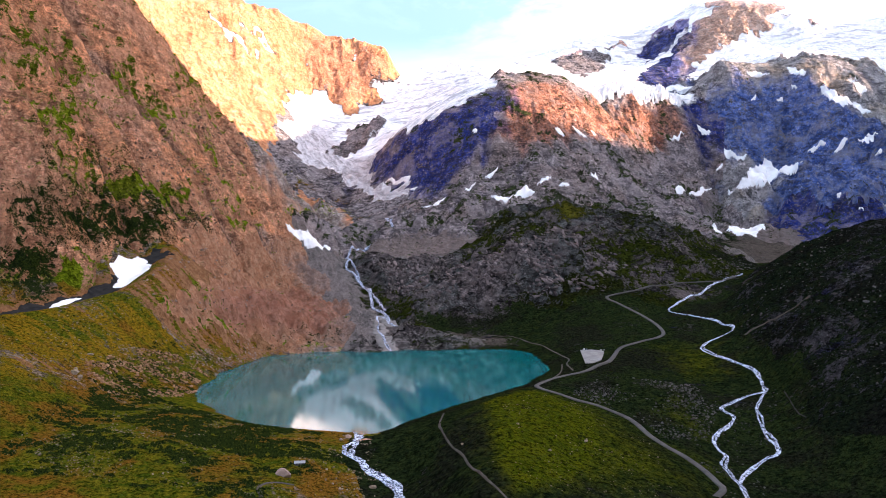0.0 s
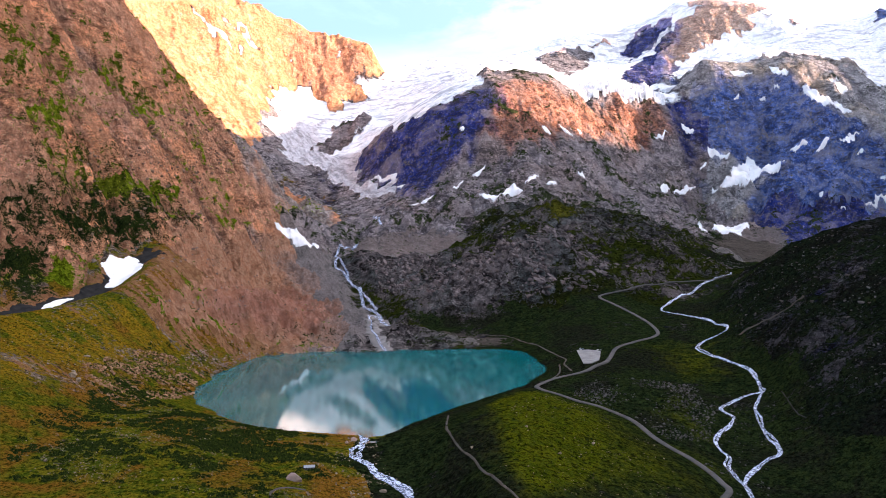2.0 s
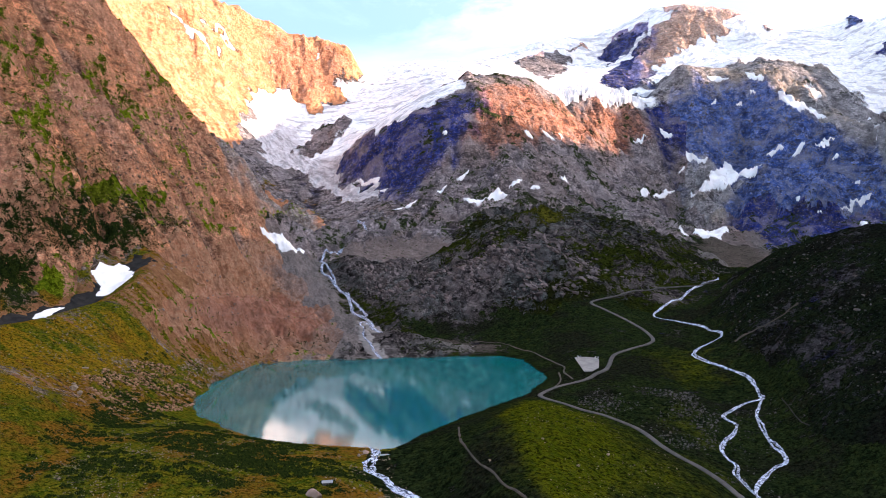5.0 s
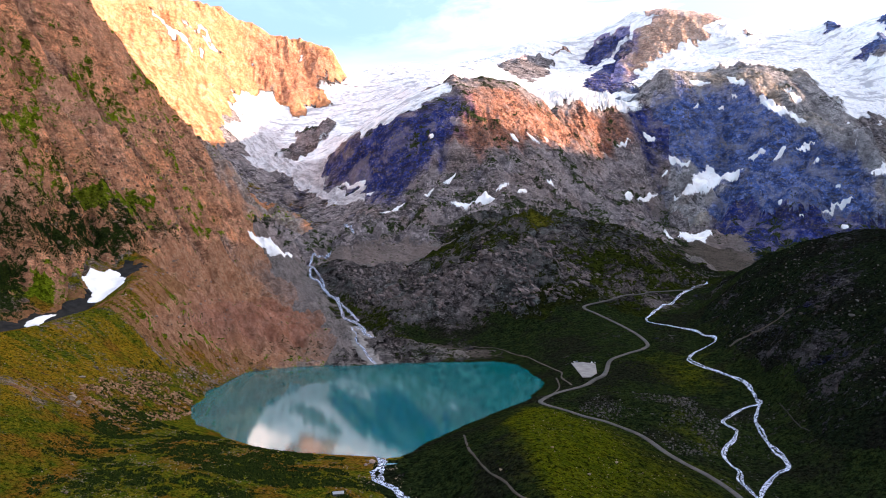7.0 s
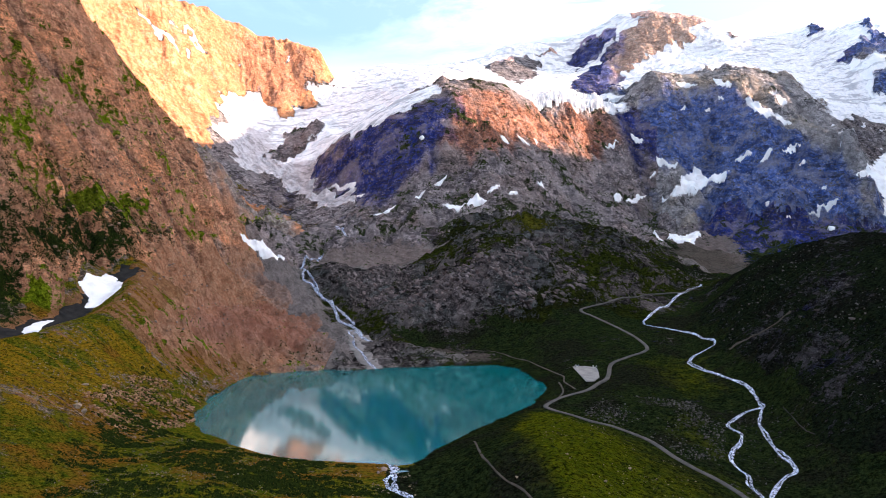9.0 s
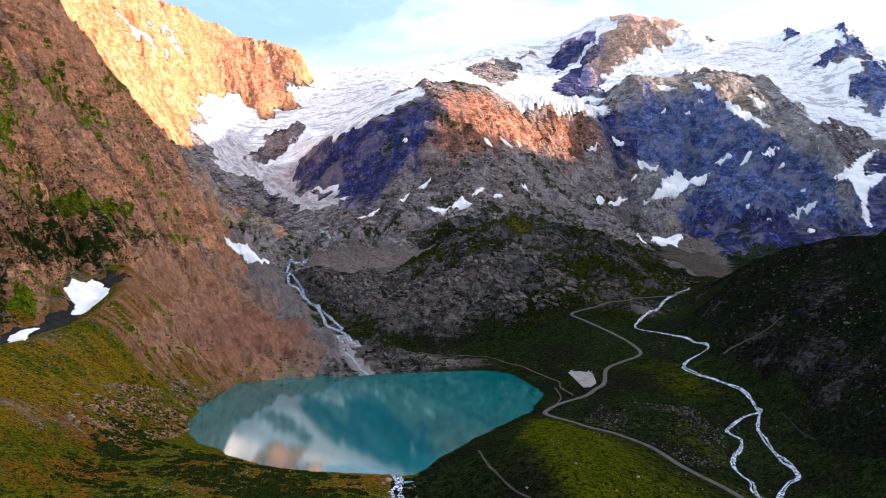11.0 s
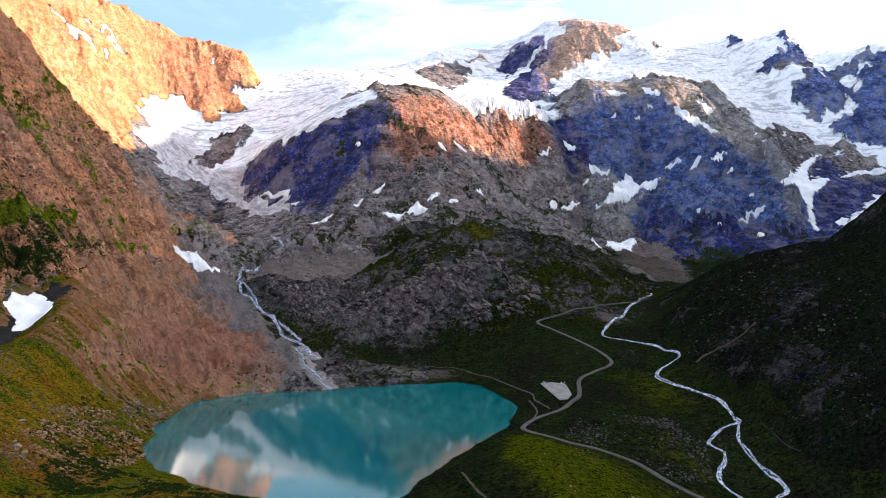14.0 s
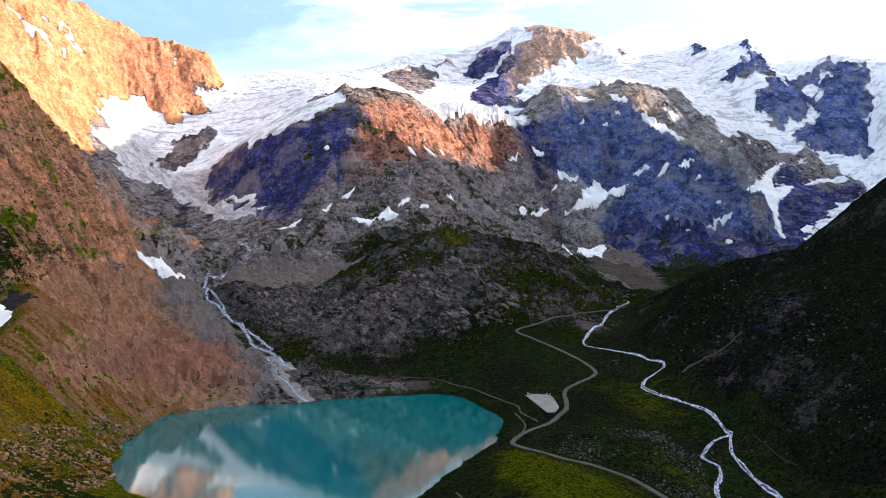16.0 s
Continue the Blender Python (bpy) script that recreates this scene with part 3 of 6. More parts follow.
def lay(x, y):
    """Traits of the land at each place, blended from the lines near it."""
    shape = np.shape(x)
    x, y = np.ravel(x).astype(np.float32), np.ravel(y).astype(np.float32)
    out, kind = np.empty((len(x), 4), np.float32), np.empty(len(x), np.int32)
    kx, ky = KNOWN[:, 0].astype(np.float32), KNOWN[:, 1].astype(np.float32)
    for s in range(0, len(x), 20000):
        w = 1.0 / ((x[s : s + 20000, None] - kx) ** 2 + (y[s : s + 20000, None] - ky) ** 2 + 400.0)
        kind[s : s + 20000] = KIND[w.argmax(1)]
        w *= w
        out[s : s + 20000] = (w @ TRAIT) / w.sum(1, keepdims=True)
    return out.reshape(*shape, 4), kind.reshape(shape)


ROAD = [(571, 1591), (537, 1564), (475, 1535), (392, 1505), (360, 1487), (321, 1464), (287, 1446), (300, 1394), (317, 1334), (327, 1275), (326, 1222),
        (311, 1196), (278, 1171), (244, 1139), (221, 1081), (205, 1049), (171, 1013), (139, 997), (117, 980), (107, 965), (110, 949), (118, 934), (137, 915),
        (158, 898), (172, 880), (187, 858), (194, 831), (197, 795), (205, 770), (217, 750), (225, 725), (230, 698), (231, 685), (217, 661)]
RIVER = [(590, 1625), (574, 1599), (513, 1543), (465, 1484), (424, 1442), (393, 1398), (370, 1352), (391, 1314), (405, 1278), (417, 1244), (417, 1183), (396, 1168), (371, 1153),
         (355, 1131), (362, 1105), (377, 1076), (387, 1049), (385, 1004), (376, 961)]
RIVER_WEST = [(376, 961), (354, 960), (327, 936), (306, 911), (309, 899), (313, 892), (301, 868), (283, 848), (269, 825), (267, 799), (268, 786), (256, 756),
              (255, 733), (257, 716), (252, 687), (248, 660), (246, 610)]
RIVER_EAST = [(376, 961), (350, 921), (340, 886), (330, 846), (325, 809), (319, 787), (305, 781), (285, 761), (270, 742), (257, 716)]
OUTLET = [(-86, 785), (-84, 755), (-88, 731), (-85, 713), (-74, 699), (-66, 679), (-56, 668), (-47, 658), (-38, 636), (-33, 612), (-22, 560)]
STREAM = [(-242, 2053), (-232, 2032), (-233, 1967), (-210, 1922), (-186, 1864), (-161, 1787), (-146, 1663), (-120, 1589), (-96, 1487), (-88, 1465), (-101, 1432),
          (-115, 1396), (-105, 1313), (-92, 1290)]

DARK_CREST = [(985, 3380), (1062, 3360), (1120, 3315), (1235, 3330), (1376, 3342), (1469, 3342), (1583, 3342), (1672, 3341), (1719, 3270), (1742, 3160)]
LOT = [(186, 1146), (206, 1148), (224, 1134), (215, 1096), (206, 1060), (190, 1032), (174, 1031), (178, 1086)]
LOT_LEVEL = 17.0

CRESTS = [DARK_CREST, [(-227, 2890), (-143, 2800), (-23, 2710), (82, 2690), (228, 2719), (354, 2834), (434, 2850), (520, 2920)],
          [(-236, 2880), (-221, 2850), (-191, 2760), (-100, 2640), (-37, 2560)],
          [(527, 4200), (955, 4200), (1303, 4267), (1440, 4169), (1696, 4170), (1931, 4244)]]

STREAKED = [[(1660, 3100), (1740, 3230), (1900, 3230), (2050, 3200), (2200, 3160), (2250, 3050), (2050, 2900), (1800, 2800), (1720, 2850), (1700, 2980)],
            [(1430, 3190), (1480, 3310), (1600, 3330), (1690, 3290), (1720, 3200), (1640, 3110), (1540, 3130)], [(1090, 3290), (1180, 3310), (1420, 3330), (1450, 3290), (1250, 3270)]]
FOREFIELD = [(-215, 2120), (-60, 2170), (90, 2130), (110, 2020), (20, 1930), (-110, 1960), (-190, 2010)]

# plan outlines of what covers the ground
MARKS = {}


def mark(cover, *places):
    MARKS.setdefault(cover, []).append(list(places))


# bare rock in the ice
mark("rock_in_ice", (991, 4100), (1031, 4131), (1069, 4155), (1110, 4167), (1153, 4158), (1190, 4174), (1227, 4147), (1264, 4131), (1243, 4108), (1215, 4083), (1171, 4061), (1136, 4041), (1083, 4017), (1035, 3988), (989, 3924), (1012, 4054), (980, 4046))
mark("rock_in_ice", (872, 3598), (959, 3810), (1044, 3926), (1108, 3984), (1160, 4007), (1225, 4060), (1262, 4092), (1294, 4097), (1345, 4115), (1387, 4119), (1439, 4131), (1501, 4130), (1610, 4126), (1647, 4103), (1731, 4081), (1639, 4073), (1622, 4038), (1639, 4021), (1580, 3996), (1556, 4010), (1528, 3984), (1429, 3965), (1359, 3943), (1330, 3909), (1240, 3867), (1183, 3831), (1147, 3774), (1018, 3490), (995, 3538), (835, 3281), (849, 3439))
mark("rock_in_ice", (511, 3862), (583, 3985), (668, 3995), (709, 4050), (735, 4040), (799, 4068), (830, 4056), (779, 3882), (683, 3658), (610, 3514), (582, 3608), (552, 3767))
mark("rock_in_ice", (816, 4110), (905, 4137), (917, 4126), (849, 4095))
mark("rock_in_ice", (1787, 4053), (1821, 4038), (1840, 3995), (1812, 4001))
mark("rock_in_ice", (2182, 3970), (2266, 4030), (2245, 3929), (2197, 3932))
mark("rock_in_ice", (2402, 3867), (2434, 3865), (2436, 3816), (2414, 3776), (2384, 3794))
mark("rock_in_ice", (2280, 3645), (2351, 3715), (2412, 3752), (2438, 3734), (2437, 3698), (2436, 3657), (2308, 3452), (2282, 3497), (2256, 3537), (2207, 3511), (2191, 3540), (2188, 3626), (2209, 3693), (2266, 3694))
mark("rock_in_ice", (2131, 3609), (2194, 3657), (2168, 3586), (2143, 3550), (2130, 3594))
mark("rock_in_ice", (2134, 3369), (2162, 3391), (2210, 3409), (2247, 3430), (2293, 3431), (2340, 3415), (2436, 3480), (2476, 3464), (2485, 3414), (2447, 3397), (2401, 3415), (2415, 3377), (2409, 3333), (2341, 3285), (2280, 3292), (2227, 3269), (2195, 3273), (2158, 3291), (2172, 3329))
mark("rock_in_ice", (2499, 3462), (2544, 3441), (2610, 3445), (2608, 3406), (2640, 3371), (2677, 3361), (2737, 3348), (2598, 3196), (2555, 3224), (2542, 3243), (2440, 3245), (2390, 3273), (2417, 3342), (2484, 3350), (2475, 3376), (2574, 3366), (2610, 3354), (2559, 3385), (2518, 3429))
mark("rock_in_ice", (2194, 3190), (2285, 3233), (2373, 3253), (2439, 3261), (2527, 3243), (2548, 3216), (2576, 3172), (2424, 3004), (2394, 3042), (2365, 3089), (2335, 3121), (2278, 3119), (2247, 3168))
mark("rock_in_ice", (1661, 3057), (1775, 3134), (1907, 3212), (2001, 3230), (2066, 3186), (2080, 3150), (2133, 3111), (2232, 3149), (2260, 3065), (2283, 2932), (2297, 2869), (2119, 2803), (1843, 2617), (1515, 2365), (1422, 2466), (1538, 2769))
mark("rock_in_ice", (-426, 3128), (-412, 3160), (-375, 3191), (-349, 3261), (-321, 3329), (-269, 3315), (-220, 3229), (-212, 3191), (-236, 3135), (-275, 3111), (-324, 3099), (-361, 3081), (-408, 3089))
mark("rock_in_ice", (-409, 3477), (-367, 3470), (-344, 3418), (-375, 3409))
mark("rock_in_ice", (-315, 3535), (-272, 3577), (-250, 3537), (-283, 3530))
mark("rock_in_ice", (1330, 4180), (1440, 4235), (1700, 4240), (1920, 4300), (1960, 4262), (1700, 4110), (1440, 4100))
# the middle mountain stands clear of the ice round it
mark("rock_in_ice", (-258, 2905), (-205, 2900), (-150, 2840), (-74, 2772), (-23, 2732), (29, 2712), (130, 2724), (228, 2745), (354, 2858), (434, 2875), (515, 2940), (560, 2960), (600, 2700), (200, 2450), (-50, 2520), (-95, 2630), (-196, 2745), (-245, 2850))
# ice and snow on rock
mark("snow_on_rock", (-627, 3170), (-588, 3314), (-625, 3393), (-581, 3443), (-553, 3461), (-532, 3512), (-484, 3513), (-473, 3495), (-386, 3424), (-355, 3419), (-261, 3492), (-195, 3561), (-8, 3632), (118, 3457), (202, 2765), (231, 2723), (192, 2705), (120, 2707), (29, 2695), (-56, 2747), (-143, 2809), (-207, 2983), (-235, 2929), (-228, 2864), (-200, 2768), (-100, 2626), (-110, 2592), (-105, 2516), (-201, 2656), (-289, 2825), (-365, 2962), (-421, 3005), (-499, 2983), (-539, 3030), (-543, 3150), (-607, 3154))
mark("snow_on_rock", (-946, 3353), (-915, 3362), (-870, 3361), (-817, 3374), (-771, 3369), (-747, 3380), (-765, 3355), (-807, 3329), (-866, 3342), (-911, 3349))
mark("snow_on_rock", (-852, 3434), (-809, 3446), (-746, 3473), (-679, 3483), (-699, 3465), (-764, 3446), (-818, 3435))
mark("snow_on_rock", (-576, 3575), (-559, 3555), (-549, 3542), (-566, 3551))
mark("snow_on_rock", (-412, 3691), (-355, 3723), (-388, 3687))
# snow gullies in the far massif
mark("gully_snow", (2309, 3106), (2365, 3089), (2392, 3040), (2403, 2987), (2303, 2876), (2290, 2939), (2271, 3029), (2282, 3091), (2262, 3135), (2247, 3168))
# scree
mark("scree", (-447, 1341), (-419, 1721), (-360, 1991), (-257, 2033), (-143, 1521), (-117, 1327), (-270, 1269), (-310, 1221), (-377, 1199), (-447, 1168), (-437, 1285))
mark("scree", (-453, 1145), (-445, 1330), (-322, 1271), (-270, 1269), (-322, 1143), (-362, 1130))
mark("scree", (-153, 1507), (-88, 1475), (-26, 1356), (20, 1300), (-74, 1287), (-131, 1285), (-178, 1303))
mark("scree", (-640, 1020), (-540, 1115), (-490, 1205), (-465, 1340), (-490, 1330), (-530, 1220), (-600, 1120))
mark("scree", (-138, 1355), (-124, 1459), (-85, 1418), (-66, 1288), (-125, 1278))
mark("scree", (-291, 1998), (-210, 1923), (-139, 1599), (-121, 1461), (-191, 1530), (-314, 1752), (-370, 1878))
mark("scree", (-90, 1329), (-26, 1372), (60, 1394), (114, 1294), (73, 1287), (-7, 1286), (-78, 1287))
mark("scree", *FOREFIELD)
mark("scree", (610, 1770), (740, 1740), (900, 2000), (1050, 2400), (1120, 2620), (900, 2520), (720, 2080))
# bright turf ledges
mark("lawn", (-572, 1384), (-569, 1428), (-539, 1440), (-531, 1485), (-524, 1590), (-502, 1622), (-512, 1584), (-525, 1557), (-506, 1499), (-528, 1420), (-555, 1390), (-567, 1374))
mark("lawn", (-582, 1250), (-569, 1257), (-550, 1267), (-518, 1261), (-532, 1264), (-556, 1255), (-574, 1249))
mark("lawn", (-582, 1228), (-568, 1249), (-551, 1243), (-537, 1219), (-538, 1174), (-565, 1189))
mark("turf", (-723, 1376), (-714, 1422), (-692, 1449), (-691, 1412), (-717, 1377))
mark("turf", (-675, 1689), (-639, 1772), (-632, 1739), (-652, 1661))
mark("turf", (-696, 1494), (-665, 1582), (-652, 1534), (-683, 1480))
mark("turf", (-584, 1252), (-574, 1268), (-548, 1273), (-565, 1252))
mark("turf", (-643, 1195), (-620, 1180), (-631, 1160))
mark("turf", (-656, 1389), (-627, 1456), (-620, 1421), (-642, 1385))
mark("turf", (-615, 1475), (-604, 1589), (-601, 1560), (-604, 1464))
mark("turf", (259, 1860), (294, 1890), (306, 1801), (262, 1760))
# bare rock and grit in the turf
mark("bare", (-180, 1949), (-33, 1955), (84, 1623), (188, 1557), (113, 1470), (-7, 1480), (-71, 1558), (-132, 1824))
mark("bare", (406, 1125), (471, 1114), (468, 1097), (415, 1108))
mark("bare", (130, 1580), (200, 1600), (230, 1560), (170, 1500), (120, 1520))
mark("bare", (540, 1100), (565, 1110), (575, 1075), (548, 1070))
mark("bare", (430, 985), (470, 1010), (480, 960), (440, 940))
mark("bare", (405, 880), (450, 920), (450, 870), (415, 850))
mark("bare", (-120, 1470), (-60, 1460), (20, 1300), (-60, 1285), (-140, 1300))
# ice under grit
mark("ice_dirt", (-640, 3020), (-560, 3200), (-430, 3280), (-330, 3080), (-215, 3060), (-150, 3010), (-210, 2900), (-190, 2760), (-90, 2640), (-40, 2480), (-50, 2300), (-260, 2380), (-380, 2860))
mark("ice_dirt", (-530, 3310), (-384, 3372), (-429, 3130), (-445, 3077), (-385, 3006), (-463, 3076), (-538, 3103), (-606, 3145))
mark("ice_dirt", (-420, 2987), (-291, 2910), (-235, 2870), (-200, 2771), (-109, 2633), (-105, 2516), (-201, 2656), (-289, 2825), (-365, 2954))
# low sun's orange painted on three peaks' lit faces, then rust-red rock
mark("sunlit_and_rust", (1263, 4081), (1385, 4115), (1501, 4130), (1647, 4103), (1731, 4081), (1580, 3996), (1330, 3909), (1183, 3831), (1117, 3805), (1149, 3934))
mark("sunlit_and_rust", (228, 2701), (315, 2777), (411, 2827), (472, 2839), (704, 3121), (851, 3189), (942, 3184), (836, 3085), (728, 2960), (576, 2830), (419, 2670), (261, 2516), (168, 2561), (205, 2625))
mark("sunlit_and_rust", (1318, 3309), (1432, 3303), (1571, 3293), (1606, 3242), (1554, 3196), (1457, 3157), (1391, 3274))
mark("sunlit_and_rust", (-640, 1518), (-624, 1729), (-571, 1744), (-562, 1615), (-597, 1509), (-624, 1454))
mark("sunlit_and_rust", (-642, 1653), (-623, 1771), (-574, 1603), (-599, 1555))
mark("sunlit_and_rust", (-641, 1263), (-623, 1286), (-611, 1257), (-628, 1235))
mark("sunlit_and_rust", (-362, 1282), (-336, 1554), (-268, 1663), (-176, 1532), (-170, 1357), (-228, 1325), (-285, 1307), (-336, 1275))
mark("sunlit_and_rust", (-570, 3635), (-515, 3720), (-381, 3737), (-245, 3747), (-219, 3709), (-321, 3579), (-408, 3467), (-526, 3531), (-579, 3569))
# blue of shade and haze painted on rock faces; grey spur and grit
mark("shade_blue_and_grit", (-245, 2905), (-140, 2830), (-20, 2745), (40, 2705), (10, 2560), (-60, 2530), (-110, 2640), (-200, 2750), (-245, 2850))
mark("shade_blue_and_grit", (2140, 3550), (2170, 3960), (2260, 4070), (2490, 3960), (2490, 3700), (2350, 3500))
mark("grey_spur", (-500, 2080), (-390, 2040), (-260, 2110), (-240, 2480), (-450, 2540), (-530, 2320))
mark("shade_blue_and_grit", (991, 4100), (1069, 4155), (1153, 4158), (1272, 4137), (1244, 4072), (1178, 3999), (1133, 3905), (1117, 3805), (1021, 3499), (995, 3538), (835, 3281), (872, 3598))
mark("shade_blue_and_grit", (-226, 2886), (-162, 2799), (-58, 2718), (46, 2684), (118, 2692), (227, 2699), (242, 2685), (176, 2613), (171, 2579), (94, 2521), (41, 2502), (-12, 2469), (-51, 2593), (-166, 2724), (-208, 2797))
mark("shade_blue_and_grit", (1131, 2859), (1310, 2982), (1429, 3020), (1609, 2994), (1728, 2913), (1477, 2369), (621, 1332), (1021, 2394))
mark("shade_blue_and_grit", (1056, 3148), (1195, 3238), (1396, 3234), (1502, 3062), (1475, 2893), (1296, 3002), (1169, 3082))
mark("shade_blue_and_grit", (2134, 3369), (2297, 3437), (2499, 3462), (2610, 3445), (2677, 3361), (2733, 3350), (2342, 2919), (2278, 3119), (2194, 3190), (2185, 3290))
mark("shade_blue_and_grit", (2050, 3039), (2086, 2886), (2247, 2891), (1974, 2690), (1233, 1922), (1545, 2462), (1549, 2525))
mark("shade_blue_and_grit", (956, 3251), (1066, 3266), (1302, 3254), (1401, 3142), (1543, 3050), (1513, 2965), (1325, 3070), (1125, 3141), (968, 3193))
mark("shade_blue_and_grit", (-138, 1355), (-124, 1459), (-85, 1418), (-66, 1288), (-125, 1278), (-113, 1315))
mark("shade_blue_and_grit", (-291, 1998), (-210, 1923), (-139, 1599), (-121, 1461), (-191, 1530), (-314, 1752), (-370, 1878))
mark("shade_blue_and_grit", (-205, 1290), (-180, 1400), (-190, 1530), (-120, 1461), (-85, 1418), (-60, 1288))
# dark scrub
mark("scrub", (-640, 1199), (-608, 1224), (-579, 1232), (-565, 1189), (-546, 1173), (-570, 1140), (-611, 1138))
mark("scrub", (-650, 1221), (-603, 1270), (-561, 1360), (-520, 1399), (-499, 1475), (-468, 1412), (-496, 1352), (-543, 1311), (-587, 1251), (-642, 1203))
# brighter grass: the hill's lit side painted in, and golden or yellow-green turf
mark("sward", (250, 1865), (294, 1905), (316, 1801), (262, 1745))
# hill east of its crest, painted brighter green as the sunward side
mark("sward", (38, 806), (84, 941), (104, 928), (160, 900), (183, 835), (191, 748), (214, 679), (211, 660), (48, 554), (38, 600), (37, 669))
mark("lit_and_golden", (38, 806), (84, 941), (104, 928), (140, 880), (150, 780), (130, 680), (90, 600), (48, 554), (38, 600), (37, 669))
mark("sward", (296, 1150), (377, 1136), (361, 1030), (298, 1013))
mark("sward", (248, 902), (275, 856), (257, 825), (239, 869))
mark("sward", (202, 790), (243, 759), (236, 725), (214, 755))
# golden grass on the moraine slope
mark("lit_and_golden", (-543, 1001), (-511, 1032), (-437, 1124), (-364, 1137), (-342, 1130), (-370, 1034), (-395, 954), (-407, 786), (-417, 766))


def blot(x, y, outline, soft):
    """1 well inside an outline, 0 well outside, with an edge that many metres wide."""
    out = np.zeros(np.shape(x), np.float32)
    o = np.array(outline)
    near = (x > o[:, 0].min() - soft) & (x < o[:, 0].max() + soft) & (y > o[:, 1].min() - soft) & (y < o[:, 1].max() + soft)
    u, v = x[near], y[near]
    gap = line_gap(u, v, outline + outline[:1])
    out[near] = np.clip(0.5 + np.where(inside(u, v, outline), gap, -gap) / (2 * soft), 0, 1)
    return out


SHEET = {}


def land(x, y):
    """Height, region and cover (turf, scree, ice) of the land."""
    z = smooth_land(x, y)
    plain = z
    reach = np.clip(np.hypot(x, y) / 1500.0, 0.4, 1.5)
    trait, kind = lay(x + reach * 22 * rough(x, y, 90, 3, 101), y + reach * 22 * rough(x, y, 90, 3, 111))
    deep = trait[..., 0]
    sx, sy = x + 6 * waves(x, y, 42, 121) + 3 * waves(x, y, 14, 122), y + 9 * waves(x, y, 48, 123) + 4 * waves(x, y, 16, 124)
    shore = line_gap(sx, sy, SHORE + SHORE[:1])
    far = np.clip(np.hypot(x, y) / 2500.0, 0.25, 1.2)
    ex, ey = x + far * 26 * rough(x, y, 60, 3, 31), y + far * 26 * rough(x, y, 60, 3, 41)
    # ice and snow, with wandering edges
    ice = np.where((ey < 3330) & (ex < 260) & (ey > 2000), 0.0, trait[..., 3])
    for outline in MARKS["snow_on_rock"]:
        ice = np.maximum(ice, blot(ex, ey, outline, 16.0))
    for outline in MARKS["rock_in_ice"]:
        ice = ice * (1 - blot(ex, ey, outline, 16.0))
    for outline in MARKS["gully_snow"]:
        ice = np.maximum(ice, blot(ex, ey, outline, 14.0))
    # snow lingering in streaks on the ledges
    streaky = waves(0.30 * x + 0.16 * y, 0.9 * y - 0.35 * x, 34, 141) + 0.55 * waves(0.5 * x + 0.3 * y, y - 0.3 * x, 13, 142)
    for outline in STREAKED:
        ice = np.maximum(ice, 0.85 * blot(x, y, outline, 30.0) * np.clip((streaky - 0.52) * 5.0, 0, 1))
    icy = np.clip((ice - 0.35) / 0.4, 0, 1)
    calm = np.clip(shore / 40.0, 0.0, 1.0) * np.clip(line_gap(x, y, ROAD) / 25.0 - 0.3, 0.0, 1.0)
    for course in (RIVER, RIVER_WEST, RIVER_EAST, OUTLET, STREAM):
        calm = calm * np.clip(line_gap(x, y, course) / 30.0 - 0.2, 0.0, 1.0)
    for crest in CRESTS:
        calm = calm * np.clip(line_gap(x, y, crest) / 140.0 + 0.08, 0.0, 1.0)
    calm = calm * (1 - 0.65 * blot(x, y, FOREFIELD, 40.0))
    wx, wy = x + 35 * waves(x, y, 160, 51), y + 35 * waves(x, y, 160, 52)
    form = 0.8 * rough(wx, wy, 230, 6, 3, 0.58, True) + 0.4 * rough(wx * 1.3 + wy * 0.5, wy * 0.7 - wx * 0.3, 90, 5, 11, 0.6) + 0.30 * rough(x, y, 26, 2, 91, 0.6, True)
    z = z + deep * form * calm * (1 - 0.8 * icy * np.clip(deep / 12.0, 0, 1))
    # buttresses under the dark peak's crest
    bold = np.clip((deep - 36.0) / 8.0, 0, 1) * np.clip(line_gap(x, y, DARK_CREST) / 160.0 - 0.15, 0, 1) * np.clip((3320 - y) / 120.0, 0, 1)
    z = z + bold * 120.0 * rough(wx + 0.3 * wy, 0.55 * wy, 300, 3, 29, 0.5, True)
    # ledges in the steep rock
    craggy = np.clip((deep - 5.0) / 12.0, 0, 1) * (1 - icy)
    for size, seed in ((34.0, 71), (13.0, 72)):
        u = z / size + 1.2 * rough(x, y, 260, 3, seed) + (x * 0.6 - y * 0.35) / (size * 7)
        saw = u - np.floor(u)
        ledge = np.where(saw < 0.7, saw / 0.7 * 0.35, 0.35 + (saw - 0.7) / 0.3 * 0.65) - saw
        z = z + craggy * size * 0.45 * ledge * np.clip(0.6 + rough(x, y, 140, 2, seed + 5), 0, 1.2)
    lot = blot(x, y, LOT, 9.0)
    z = z + (LOT_LEVEL - z) * lot
    water = inside(sx, sy, SHORE)
    z = np.where(water, np.minimum(z, -0.6 - np.minimum(shore, 30) * 0.25), np.where(shore < 40, np.maximum(z, np.minimum(0.4, shore * 0.06)), z))
    near_outlet = np.hypot(x + 70, y - 745) < 60
    z = np.where(near_outlet & ~water, plain, z)
    # what grows or lies on it
    turf, scree = trait[..., 1] + 0.35 * rough(x, y, 130, 3, 61) * (trait[..., 1] > 0.05), trait[..., 2].copy()
    sunlit_and_rust, shade_blue_and_grit, scrub_ = (np.zeros(np.shape(x), np.float32) for _ in range(3))
    for outline in MARKS["scree"]:
        hit = blot(ex, ey, outline, 22.0)
        scree, turf = scree + (1.0 - scree) * hit, turf * (1 - 0.75 * hit)
